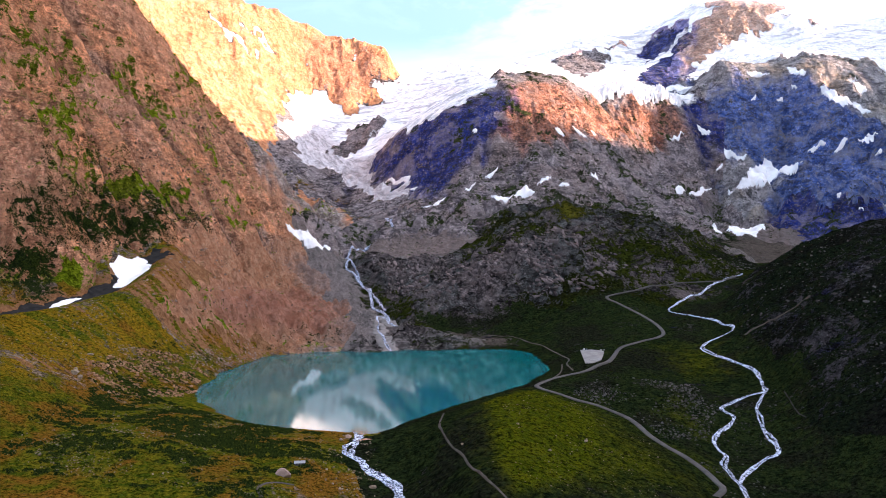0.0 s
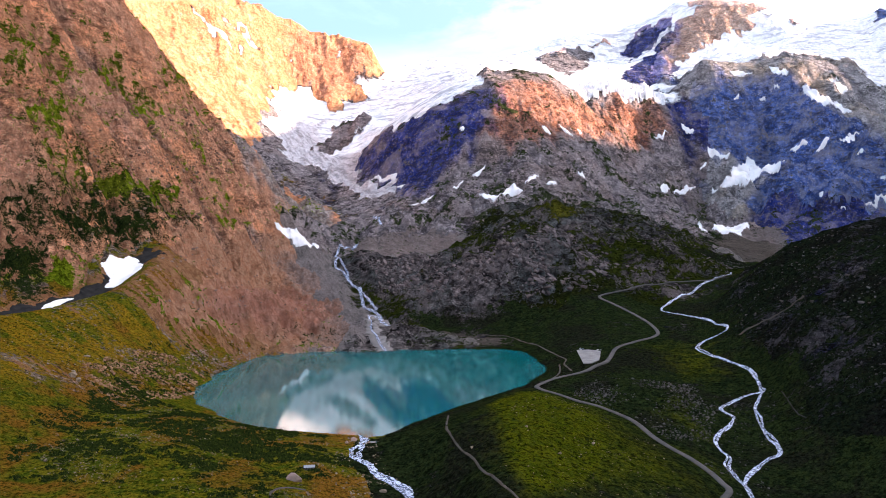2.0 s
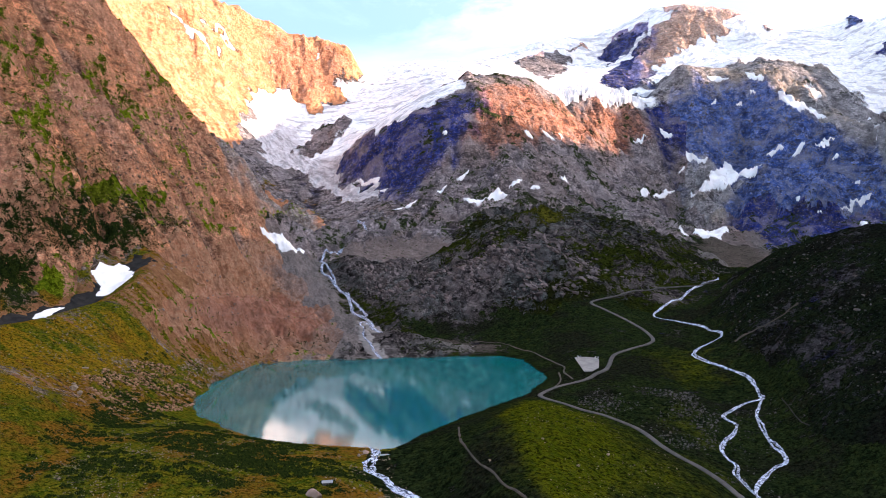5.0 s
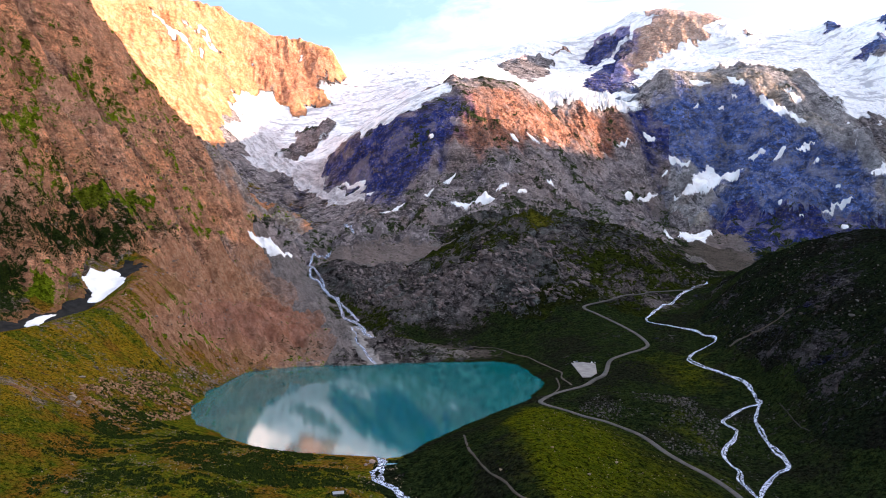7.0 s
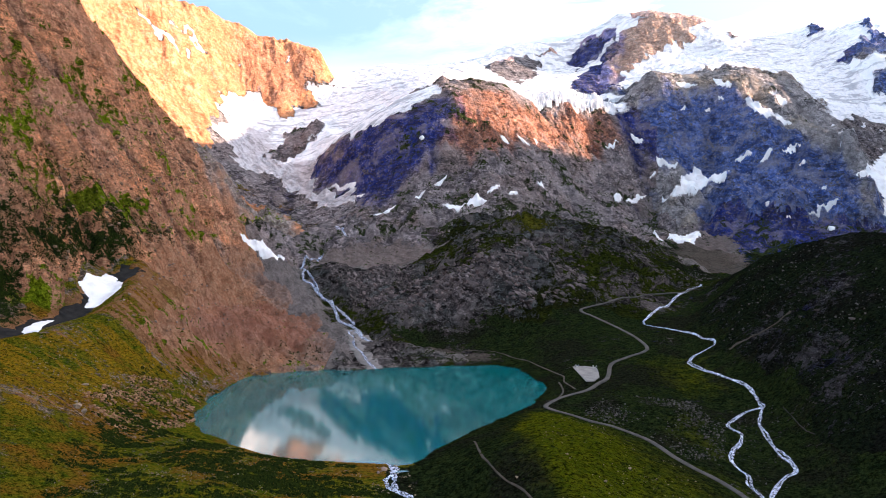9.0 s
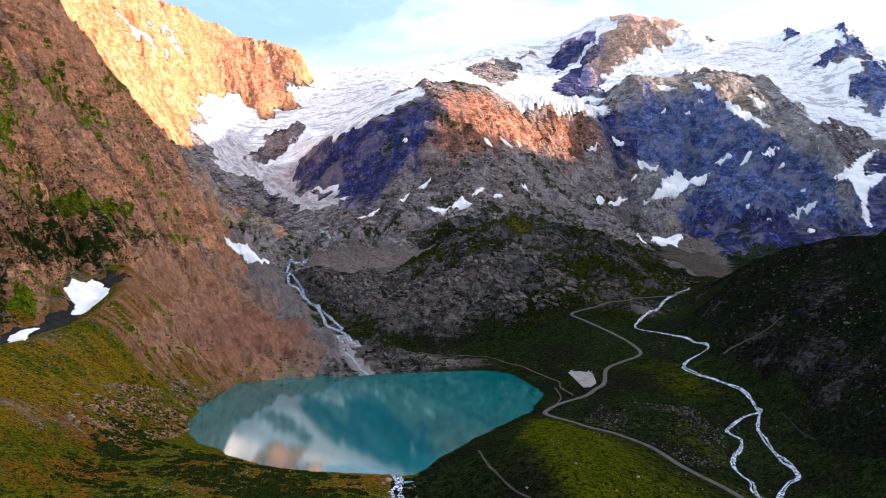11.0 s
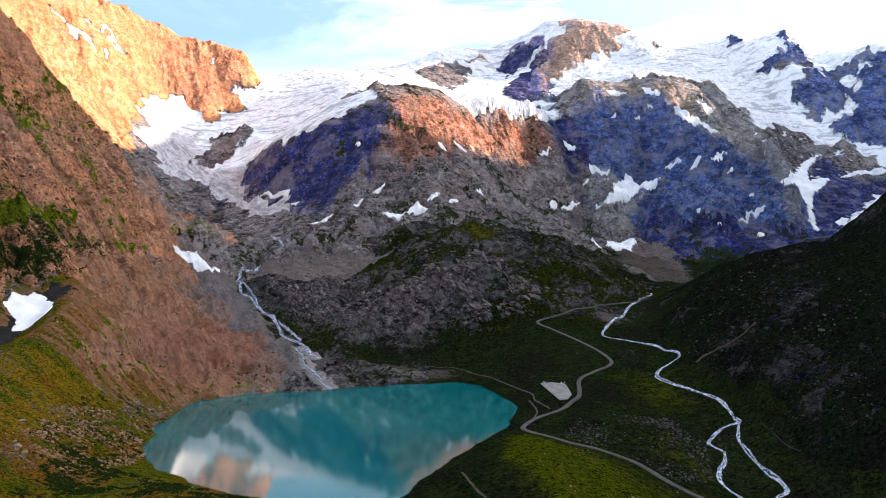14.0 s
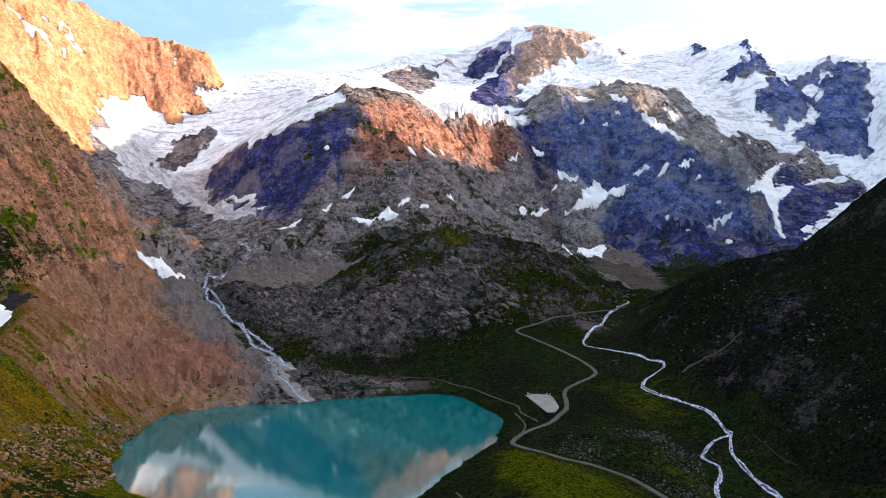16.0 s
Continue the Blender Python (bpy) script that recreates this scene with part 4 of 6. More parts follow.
    for outline in MARKS["bare"]:
        hit = blot(ex, ey, outline, 30.0)
        scree, turf = scree * (1 - hit), turf * (1 - 0.62 * hit)
    for outline in MARKS["scrub"]:
        scrub_ = np.maximum(scrub_, 0.92 * blot(ex, ey, outline, 30.0))
    for outline in MARKS["turf"]:
        hit = blot(ex, ey, outline, 22.0)
        turf, scrub_ = turf + (0.78 - np.minimum(turf, 0.78)) * hit, scrub_ * (1 - hit)
    for outline in MARKS["lawn"]:
        hit = blot(ex, ey, outline, 7.0)
        turf, scrub_ = turf + (1.3 - turf) * hit, scrub_ * (1 - hit)
    for outline in MARKS["sunlit_and_rust"]:
        sunlit_and_rust = np.maximum(sunlit_and_rust, blot(ex, ey, outline, 45.0))
    for outline in MARKS["shade_blue_and_grit"]:
        shade_blue_and_grit = np.maximum(shade_blue_and_grit, blot(ex, ey, outline, 70.0))
    for outline in MARKS["grey_spur"]:
        shade_blue_and_grit = np.maximum(shade_blue_and_grit, 0.9 * blot(ex, ey, outline, 40.0) * (kind == REGIONS.index("left")))
    for outline in MARKS["lit_and_golden"]:
        sunlit_and_rust = np.maximum(sunlit_and_rust, blot(x + 0.3 * (ex - x), y + 0.3 * (ey - y), outline, 12.0))
    for outline in MARKS["sward"]:
        sunlit_and_rust = np.maximum(sunlit_and_rust, 0.6 * blot(ex, ey, outline, 40.0))
    # turf streaks down the moraine
    streak = inside(x, y, [(-455, 1160), (-440, 1240), (-410, 1330), (-290, 1280), (-320, 1080), (-390, 1040)]) & (waves(x * 0.14, y + 0.41 * x, 10, 77) + 0.6 * waves(x * 0.1, y + 0.41 * x, 4.5, 78) > 0.12)
    turf = np.where(streak, np.maximum(turf, 0.62), turf)
    # brown runnels down the golden slope below the moraine's crest
    along, over = 0.83 * x - 0.55 * y, 0.55 * x + 0.83 * y
    runnel = waves(0.07 * along, over, 15, 87) + 0.6 * waves(0.10 * along, over, 6, 88)
    golden = blot(x, y, [(-640, 920), (-505, 1050), (-445, 1140), (-370, 1130), (-345, 960), (-390, 830), (-440, 790)], 20.0)
    bare = golden * np.clip((runnel - 0.2) * 3.0, 0, 1)
    turf, scree = turf - 0.30 * bare, np.maximum(scree, 0.9 * bare)
    sunlit_and_rust = sunlit_and_rust * (1 - golden * np.clip((-0.05 - runnel) * 2.5, 0, 0.9))
    # the break between crags and scree stays bare
    foot = np.clip(line_gap(ex, ey, [(-700, 1120), (-582, 1253), (-520, 1360), (-458, 1454), (-414, 1654), (-375, 1850)]) / 45.0, 0.25, 1)
    turf = np.where(inside(x, y, MARKS["lawn"][0]), turf, turf * foot)
    dirty = np.zeros(np.shape(x), np.float32)
    for outline in MARKS["ice_dirt"]:
        dirty = np.maximum(dirty, blot(ex, ey, outline, 40.0))
    scree = np.where(ice > 0.5, 0.1 + 0.75 * dirty, scree)
    # crevasses
    crack = rough(x * 0.9 + y * 0.3, (y - x * 0.3) * 2.2, 60, 3, 83, 0.6, True)
    z = z + icy * (0.35 + 0.65 * np.clip(trait[..., 3], 0, 1)) * 9.0 * crack
    SHEET["hue"] = np.stack([sunlit_and_rust, shade_blue_and_grit, scrub_], -1)
    SHEET["soft"] = np.clip(deep * 0.85 - 1.0, 0, 40.0) * calm * (1 - icy) * np.clip(shore / 60.0, 0, 1)
    return z, kind, np.stack([turf, scree, ice], -1)


def drain(x, y, z):
    """How many places drain through each place of a grid, by the steepest way down."""
    rows, cols = z.shape
    best, way = np.zeros(z.shape), np.arange(z.size).reshape(z.shape)
    number = way.copy()
    for di, dj in ((-1, -1), (-1, 0), (-1, 1), (0, -1), (0, 1), (1, -1), (1, 0), (1, 1)):
        a = (slice(max(0, -di), rows - max(0, di)), slice(max(0, -dj), cols - max(0, dj)))
        b = (slice(max(0, di), rows + min(0, di)), slice(max(0, dj), cols + min(0, dj)))
        fall = (z[a] - z[b]) / (np.hypot(x[a] - x[b], y[a] - y[b]) + 1e-6)
        more = fall > best[a]
        best[a] = np.where(more, fall, best[a])
        way[a] = np.where(more, number[b], way[a])
    to, flow = way.ravel().tolist(), [1.0] * z.size
    for k in np.argsort(-z, axis=None).tolist():
        if to[k] != k:
            flow[to[k]] += flow[k]
    return np.array(flow).reshape(z.shape)


def blur(v, n):
    for axis in (0, 1):
        pad = [(n, n) if k == axis else (0, 0) for k in (0, 1)]
        c = np.cumsum(np.pad(v, [(p[0] + 1, p[1]) if p[0] else p for p in pad], "edge"), axis)
        size = v.shape[axis]
        v = (np.take(c, range(2 * n + 1, 2 * n + 1 + size), axis) - np.take(c, range(size), axis)) / (2 * n + 1)
    return v


def carve(x, y, z, depth):
    """Gullies and ribs: running water cuts the land, from broad ravines down to rills."""
    worn = np.zeros(z.shape)
    for f, deep, soft in ((6, 0.55, 1), (3, 0.85, 1), (1, 0.36, 1)):
        low = blur(z, f) if f > 1 else z
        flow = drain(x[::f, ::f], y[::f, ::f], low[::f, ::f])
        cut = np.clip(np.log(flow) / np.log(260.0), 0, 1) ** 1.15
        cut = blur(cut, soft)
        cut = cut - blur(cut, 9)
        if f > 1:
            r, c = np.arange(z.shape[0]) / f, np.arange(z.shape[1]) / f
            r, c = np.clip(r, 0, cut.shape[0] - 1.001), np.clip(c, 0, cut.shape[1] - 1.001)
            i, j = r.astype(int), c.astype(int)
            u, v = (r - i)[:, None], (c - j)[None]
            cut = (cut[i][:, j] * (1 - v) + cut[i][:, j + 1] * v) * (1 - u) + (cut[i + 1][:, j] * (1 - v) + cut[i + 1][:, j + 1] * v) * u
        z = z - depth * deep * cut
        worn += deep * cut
    return z, worn


# ---- the land, one sheet divided into its mountains ----
HUB = (-90.0, -40.0)
VIEW = (-38.0, 52.0, 0.075)
RINGS = np.concatenate([np.geomspace(6, 400, 12), np.geomspace(420, 4930, 800)])


def on_land(x, y):
    """Height of the sheet itself at places in the dense sector."""
    x, y = np.asarray(x, float), np.asarray(y, float)
    a = (np.degrees(np.arctan2(x - HUB[0], y - HUB[1])) - VIEW[0]) / VIEW[2]
    r = np.interp(np.hypot(x - HUB[0], y - HUB[1]), RINGS, np.arange(len(RINGS)))
    z = SHEET["z"]
    a, r = np.clip(a, 0, z.shape[1] - 2), np.clip(r, 0, z.shape[0] - 2)
    i, j = r.astype(int), a.astype(int)
    u, v = r - i, a - j
    return (z[i, j] * (1 - v) + z[i, j + 1] * v) * (1 - u) + (z[i + 1, j] * (1 - v) + z[i + 1, j + 1] * v) * u


def build_land():
    view = np.radians(np.arange(*VIEW))
    rest = np.radians(np.arange(52.0, 321.5, 3.5))
    az = np.concatenate([view, rest])
    a, rr = np.meshgrid(az, RINGS)
    x, y = HUB[0] + rr * np.sin(a), HUB[1] + rr * np.cos(a)
    z, kind, cover = land(x, y)
    worn = np.zeros(z.shape)
    dense = (slice(12, None), slice(0, len(view)))
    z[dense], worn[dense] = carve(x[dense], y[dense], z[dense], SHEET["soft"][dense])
    SHEET["z"] = z
    worn = worn.ravel()
    hue = SHEET["hue"].reshape(-1, 3)
    rows, cols = z.shape
    p = np.stack([x, y, z], -1).astype(np.float32)
    du = np.roll(p, -1, 1) - np.roll(p, 1, 1)
    dv = np.gradient(p, axis=0)
    nrm = np.cross(du, dv)
    nrm /= np.linalg.norm(nrm, axis=-1, keepdims=True) + 1e-9
    nrm *= np.sign(nrm[..., 2:3] + 1e-9)
    i, j = np.meshgrid(np.arange(rows - 1), np.arange(cols), indexing="ij")
    k = (j + 1) % cols
    quads = np.stack([i * cols + j, i * cols + k, (i + 1) * cols + k, (i + 1) * cols + j], -1).reshape(-1, 4)
    face_kind = kind[:-1].reshape(-1)
    p, nrm, cover = p.reshape(-1, 3), nrm.reshape(-1, 3), cover.reshape(-1, 3)
    steep = 1.0 - nrm[:, 2]
    cover[:, 0] += np.where(cover[:, 2] < 0.5, np.clip((0.30 - steep) * 0.8, -0.35, 0.12), 0) * (cover[:, 0] > 0.05)
    sort = np.where(cover[:, 2] > 0.5, 3, np.where(cover[:, 0] > 0.5, 2, np.where(cover[:, 1] > 0.5, 1, 0)))
    face_sort = sort[quads[:, 0]]
    for number, region in enumerate(REGIONS):
        name, mat, label, category, what = LANDS[region]
        mine = face_kind == number
        pieces = [(name, mine, None)]
        if what != "structure":
            thing = tagged(new(name), label, category)
            share = [np.count_nonzero(mine & (face_sort == k)) / np.count_nonzero(mine) for k in range(4)]
            keep = [k for k in range(4) if share[k] > 0.012]
            main = int(np.argmax(share))
            pieces = []
            for k in keep:
                own = mine & ((face_sort == k) if k != main else ~np.isin(face_sort, [q for q in keep if q != main]))
                pieces.append((("rock_face", "scree_slope", "turf_slope", "ice_field")[k], own, thing))
            if len(pieces) == 1:
                height = p[quads[:, 0], 2]
                high = mine & (height > np.percentile(height[mine], 70))
                pieces = [("rock_face", mine & ~high, thing), ("summit_cliff", high, thing)]
        for piece, faces, parent in pieces:
            q = quads[faces]
            used, q = np.unique(q, return_inverse=True)
            q = q.reshape(-1, 4)
            me = bpy.data.meshes.new(piece)
            me.vertices.add(len(used)), me.loops.add(q.size), me.polygons.add(len(q))
            me.vertices.foreach_set("co", p[used].ravel())
            me.loops.foreach_set("vertex_index", q.ravel().astype(np.int32))
            me.polygons.foreach_set("loop_start", np.arange(0, q.size, 4, dtype=np.int32))
            me.polygons.foreach_set("use_smooth", np.ones(len(q), bool))
            me.update(calc_edges=True)
            layer = me.attributes.new("cover", "FLOAT_COLOR", "POINT")
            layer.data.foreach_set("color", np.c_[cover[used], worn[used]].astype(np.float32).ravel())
            layer = me.attributes.new("hue", "FLOAT_COLOR", "POINT")
            layer.data.foreach_set("color", np.c_[hue[used], np.ones(len(used))].astype(np.float32).ravel())
            me.normals_split_custom_set_from_vertices(nrm[used])
            me.materials.append(mat)
            ob = new(piece, me)
            if parent:
                ob.parent = parent
                tagged(ob, kind="stuff")
            else:
                tagged(ob, label, category, "", what)


LANDS = {
    "ground": ("ground", M_GROUND, "grassy alpine lake shore with rubble and moraine", "ground", "structure"),
    "left": ("mountain_flank", M_FLANK, "steep brown gneiss flank with green turf ledges and scree", "mountain", ""),
    "middle": ("rocky_mountain", M_MIDDLE, "grey-brown rocky mountain, rounded summit reddish with painted sun glow", "mountain", ""),
    "ice": ("glacier", M_ICE, "white crevassed glacier flowing down between rock walls", "glacier", ""),
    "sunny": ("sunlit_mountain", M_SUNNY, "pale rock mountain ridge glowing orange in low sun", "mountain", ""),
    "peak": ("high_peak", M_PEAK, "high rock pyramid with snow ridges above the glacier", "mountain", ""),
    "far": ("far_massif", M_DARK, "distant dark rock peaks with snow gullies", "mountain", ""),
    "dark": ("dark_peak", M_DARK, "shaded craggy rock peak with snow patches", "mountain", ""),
    "valley": ("valley_floor", M_VALLEY, "grassy valley floor along the river, dark with painted shade", "ground", "structure"),
    "knoll": ("rocky_knoll", M_KNOLL, "dark green knoll with grey rock outcrops", "hill", ""),
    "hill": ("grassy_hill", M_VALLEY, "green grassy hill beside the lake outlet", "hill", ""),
    "right": ("shaded_hillside", M_SHADY, "grassy hillside above the river with grey outcrops, dark with painted shade", "hill", ""),
}
build_land()

# ---- water ----


def water_material():
    m = Nodes("glacier_milk_water")
    tint = m.mix(m.ramp(m.noise(0.006, 4), 0.35, 0.65), (0.003, 0.100, 0.110), (0.007, 0.134, 0.140))
    small = m.noise(0.35, 4, 0.6, stretch=(0.5, 1.0, 1))
    return m.done(tint, 0.055, m.bump(small, 0.03, 0.25), specular=0.72)


M_WATER = water_material()


def build_lake():
    me = bpy.data.meshes.new("lake")
    bm = bmesh.new()
    bm.faces.new([bm.verts.new((x + 16 * (x + 85) / 220, y + 18 * (y - 1040) / 250, 0.0)) for x, y in SHORE])
    bmesh.ops.recalc_face_normals(bm, faces=bm.faces)
    for f in bm.faces:
        if f.normal.z < 0:
            f.normal_flip()
    bm.to_mesh(me)
    bm.free()
    me.materials.append(M_WATER)
    tagged(new("lake", me), "turquoise glacial lake with a smooth reflecting surface", "lake", "", "structure")


build_lake()

# ---- things on the land ----


def part(name, bm, material, parent=None, label=""):
    me = bpy.data.meshes.new(name)
    bm.to_mesh(me)
    bm.free()
    me.materials.append(material)
    ob = new(name, me)
    if parent:
        ob.parent = parent
    return tagged(ob, label)


def mesh_of(name, verts, faces, material, smooth=True):
    me = bpy.data.meshes.new(name)
    me.from_pydata([tuple(v) for v in verts], [], faces)
    me.polygons.foreach_set("use_smooth", np.full(len(me.polygons), smooth))
    me.materials.append(material)
    me.update()
    return new(name, me)


def curve(places, step):
    """A smooth line through places in plan."""
    p = np.array(places, float)
    p = np.vstack([2 * p[0] - p[1], p, 2 * p[-1] - p[-2]])
    out = []
    for a, b, c, d in zip(p, p[1:], p[2:], p[3:]):
        n = max(2, int(np.hypot(*(c - b)) / step))
        t = (np.arange(n) / n)[:, None]
        out.append(0.5 * (2 * b + (c - a) * t + (2 * a - 5 * b + 4 * c - d) * t**2 + (3 * b - a - 3 * c + d) * t**3))
    return np.vstack([*out, p[-2:-1]])


def ribbon(name, places, width, material, lift, ragged=0.0, seed=0, step=3.0, shift=0.0, level=False):
    """A strip that follows a line over the land; level: flat across, as a built road is."""
    mid = curve(places, step)
    way = np.gradient(mid, axis=0)
    way /= np.linalg.norm(way, axis=1, keepdims=True) + 1e-9
    side = np.c_[way[:, 1], -way[:, 0]]
    rng = np.random.RandomState(seed)
    ease = np.convolve(rng.uniform(-1, 1, len(mid) + 8), np.ones(9) / 9, "valid")[: len(mid)] * 2
    mid = mid + side * (shift + ragged * ease * width)[:, None] if ragged else mid + side * shift
    half = width / 2 * (1 + ragged * np.convolve(rng.uniform(-1, 1, len(mid) + 4), np.ones(5) / 5, "valid")[: len(mid)] * 1.5)
    half = np.broadcast_to(half, len(mid))
    across = np.array([-1.0, -0.94, -0.35, 0.35, 0.94, 1.0])
    p = mid[:, None] + side[:, None] * (half[:, None] * across)[..., None]
    z = on_land(p[..., 0], p[..., 1])
    if level:
        z = np.broadcast_to(z[:, 1:-1].max(1, keepdims=True), z.shape).copy()
        z = np.apply_along_axis(lambda v: np.convolve(np.pad(v, 3, "edge"), np.ones(7) / 7, "valid"), 0, z)
    z = z + lift
    z[:, 0] -= lift + 1.2
    z[:, -1] -= lift + 1.2
    n, w = z.shape
    verts = np.c_[p.reshape(-1, 2), z.ravel()]
    faces = [(i * w + j, i * w + j + 1, (i + 1) * w + j + 1, (i + 1) * w + j)[::-1] for i in range(n - 1) for j in range(w - 1)]
    ob = mesh_of(name, verts, faces, material)
    return ob


def road_material(name, a, b):
    m = Nodes(name)
    fine, broad = m.noise(0.9, 5, 0.7), m.noise(0.08, 4)
    col = m.mix(m.ramp(broad, 0.35, 0.65), a, b)
    col = m.mix(m.math("MULTIPLY", m.ramp(fine, 0.5, 0.7), 0.5), col, tuple(c * 0.6 for c in a))
    return m.done(col, 0.85, m.bump(fine, 0.1, 0.4), specular=0.05)


def foam_material():
    m = Nodes("rushing_meltwater")
    streak = m.noise(0.22, 6, 0.75, distort=1.5)
    lump = m.noise(0.6, 4, 0.7)
    white = m.ramp(m.math("ADD", streak, m.math("MULTIPLY", m.math("SUBTRACT", lump, 0.5), 0.6)), 0.46, 0.57)
    col = m.mix(white, (0.025, 0.042, 0.085), (0.58, 0.66, 0.85))
    return m.done(col, m.math("MULTIPLY_ADD", white, 0.5, 0.2), m.bump(streak, 0.8, 0.8), specular=0.4)


def snow_material():
    m = Nodes("old_snow")
    soft, fine = m.noise(0.03, 6, 0.65), m.noise(0.25, 5, 0.7)
    col = m.mix(m.ramp(soft, 0.4, 0.68), (0.86, 0.87, 0.89), (0.70, 0.69, 0.70))
    col = m.mix(m.math("MULTIPLY", m.ramp(fine, 0.6, 0.75), 0.3), col, (0.45, 0.42, 0.40))
    return m.done(col, 0.8, m.bump(soft, 3.0, 0.5), specular=0.2)


M_ROAD = road_material("worn_asphalt", (0.066, 0.063, 0.060), (0.098, 0.093, 0.088))
M_GRAVEL = road_material("pale_gravel", (0.19, 0.185, 0.18), (0.27, 0.26, 0.25))
M_PATH = road_material("trodden_path", (0.052, 0.045, 0.036), (0.082, 0.072, 0.060))
# darker copy of the path colours for the hillside footpath
M_FAINT = road_material("dark_path", (0.022, 0.021, 0.018), (0.036, 0.034, 0.030))
M_FOAM, M_SNOW = foam_material(), snow_material()

tagged(ribbon("road", ROAD, 6.0, M_ROAD, 0.5, level=True), "narrow grey asphalt mountain road winding past the lake", "road", "", "structure")
tagged(ribbon("footpath", [(-3, 800), (-7, 734), (-5, 711), (2, 682), (13, 640), (22, 599), (31, 568), (41, 545)], 1.8, M_PATH, 0.25, 0.3, 5),
       "thin trodden footpath over the dark hill shoulder", "path", "", "structure")
tagged(ribbon("footpath", [(68, 1379), (93, 1354), (117, 1316), (132, 1278), (149, 1245), (158, 1182), (167, 1127), (167, 1109), (160, 1080), (158, 1020)], 2.2, M_PATH, 0.25, 0.3, 6),
       "pale footpath along the lake's far bank", "path", "", "structure")
tagged(ribbon("footpath", [(155, 1090), (144, 1025), (128, 993)], 2.2, M_PATH, 0.25, 0.3, 7), "short path from the bank to the road", "path", "", "structure")
tagged(ribbon("farm_track", [(-128, 545), (-132, 572), (-137, 586), (-136, 598), (-127, 606), (-115, 607)], 3.2, M_PATH, 0.25, 0.2, 8),
       "curved gravel farm track in the near meadow", "track", "", "structure")
tagged(ribbon("hill_track", [(412, 1126), (426, 1125), (440, 1117), (458, 1106), (476, 1105), (495, 1111)], 3.0, M_PATH, 0.4, 0.5, 12), "worn pale track slanting across the shaded hillside", "track", "", "structure")
tagged(ribbon("footpath", [(386, 933), (377, 896), (369, 858), (366, 831)], 1.0, M_FAINT, 0.3, 0.4, 13), "thin footpath on the shaded hillside", "path", "", "structure")
# near-black strip along the hollow floor
tagged(ribbon("hollow_floor", [(-645, 990), (-606, 1040), (-552, 1108), (-503, 1200), (-482, 1278), (-467, 1350)], 34.0,
              road_material("dark_gravel", (0.014, 0.014, 0.014), (0.026, 0.025, 0.024)), 0.6, 0.35, 9), "dark gravel floor behind the moraine", "gravel", "", "structure")


def river(places, width, label, seed, strands, lift=0.35):
    for k in range(strands):
        tagged(ribbon("river", places, width / (1 + 0.35 * k), M_FOAM, lift + 0.1 * k, 0.7, seed + k, 2.5, (-0.45, 0.45)[k] * width if strands > 1 else 0.0), label, "river", "", "structure")


river(RIVER, 2.8, "white rushing meltwater river in the dark valley", 20, 2)
river(RIVER_WEST, 2.6, "white braid of the meltwater river", 30, 2)
river(RIVER_EAST, 2.8, "white braid of the meltwater river", 40, 2)
river(OUTLET, 6.0, "foaming stream leaving the lake between rocks", 50, 2)
river(STREAM[:10], 3.2, "thin white glacier stream running down to the lake", 60, 2, 1.2)
river([(-232, 2032), (-212, 1953), (-201, 1914), (-176, 1840), (-159, 1797), (-130, 1663), (-116, 1598)], 4.0, "thin white braid of the glacier stream", 70, 1, 1.2)
river([(-160, 2330), (-150, 2290), (-138, 2225), (-126, 2185)], 7.0, "short white waterfall below the glacier snout", 80, 1, 1.5)
river([(-190, 2140), (-224, 2096), (-242, 2053)], 4.0, "thin white glacier stream on the bench", 90, 1, 1.5)

FAN = [(-88, 1465), (-125, 1560), (-119, 1454), (-104, 1377), (-94, 1320), (-85, 1278)]
tagged(ribbon("gravel_fan", FAN, 26.0, road_material("grey_stream_gravel", (0.15, 0.14, 0.135), (0.23, 0.215, 0.205)), 0.45, 0.35, 15, 4.0), "pale grey gravel fan where the stream enters the lake", "gravel", "", "structure")
river(FAN, 2.2, "thin bluish stream braids on the gravel fan", 95, 2, 0.8)

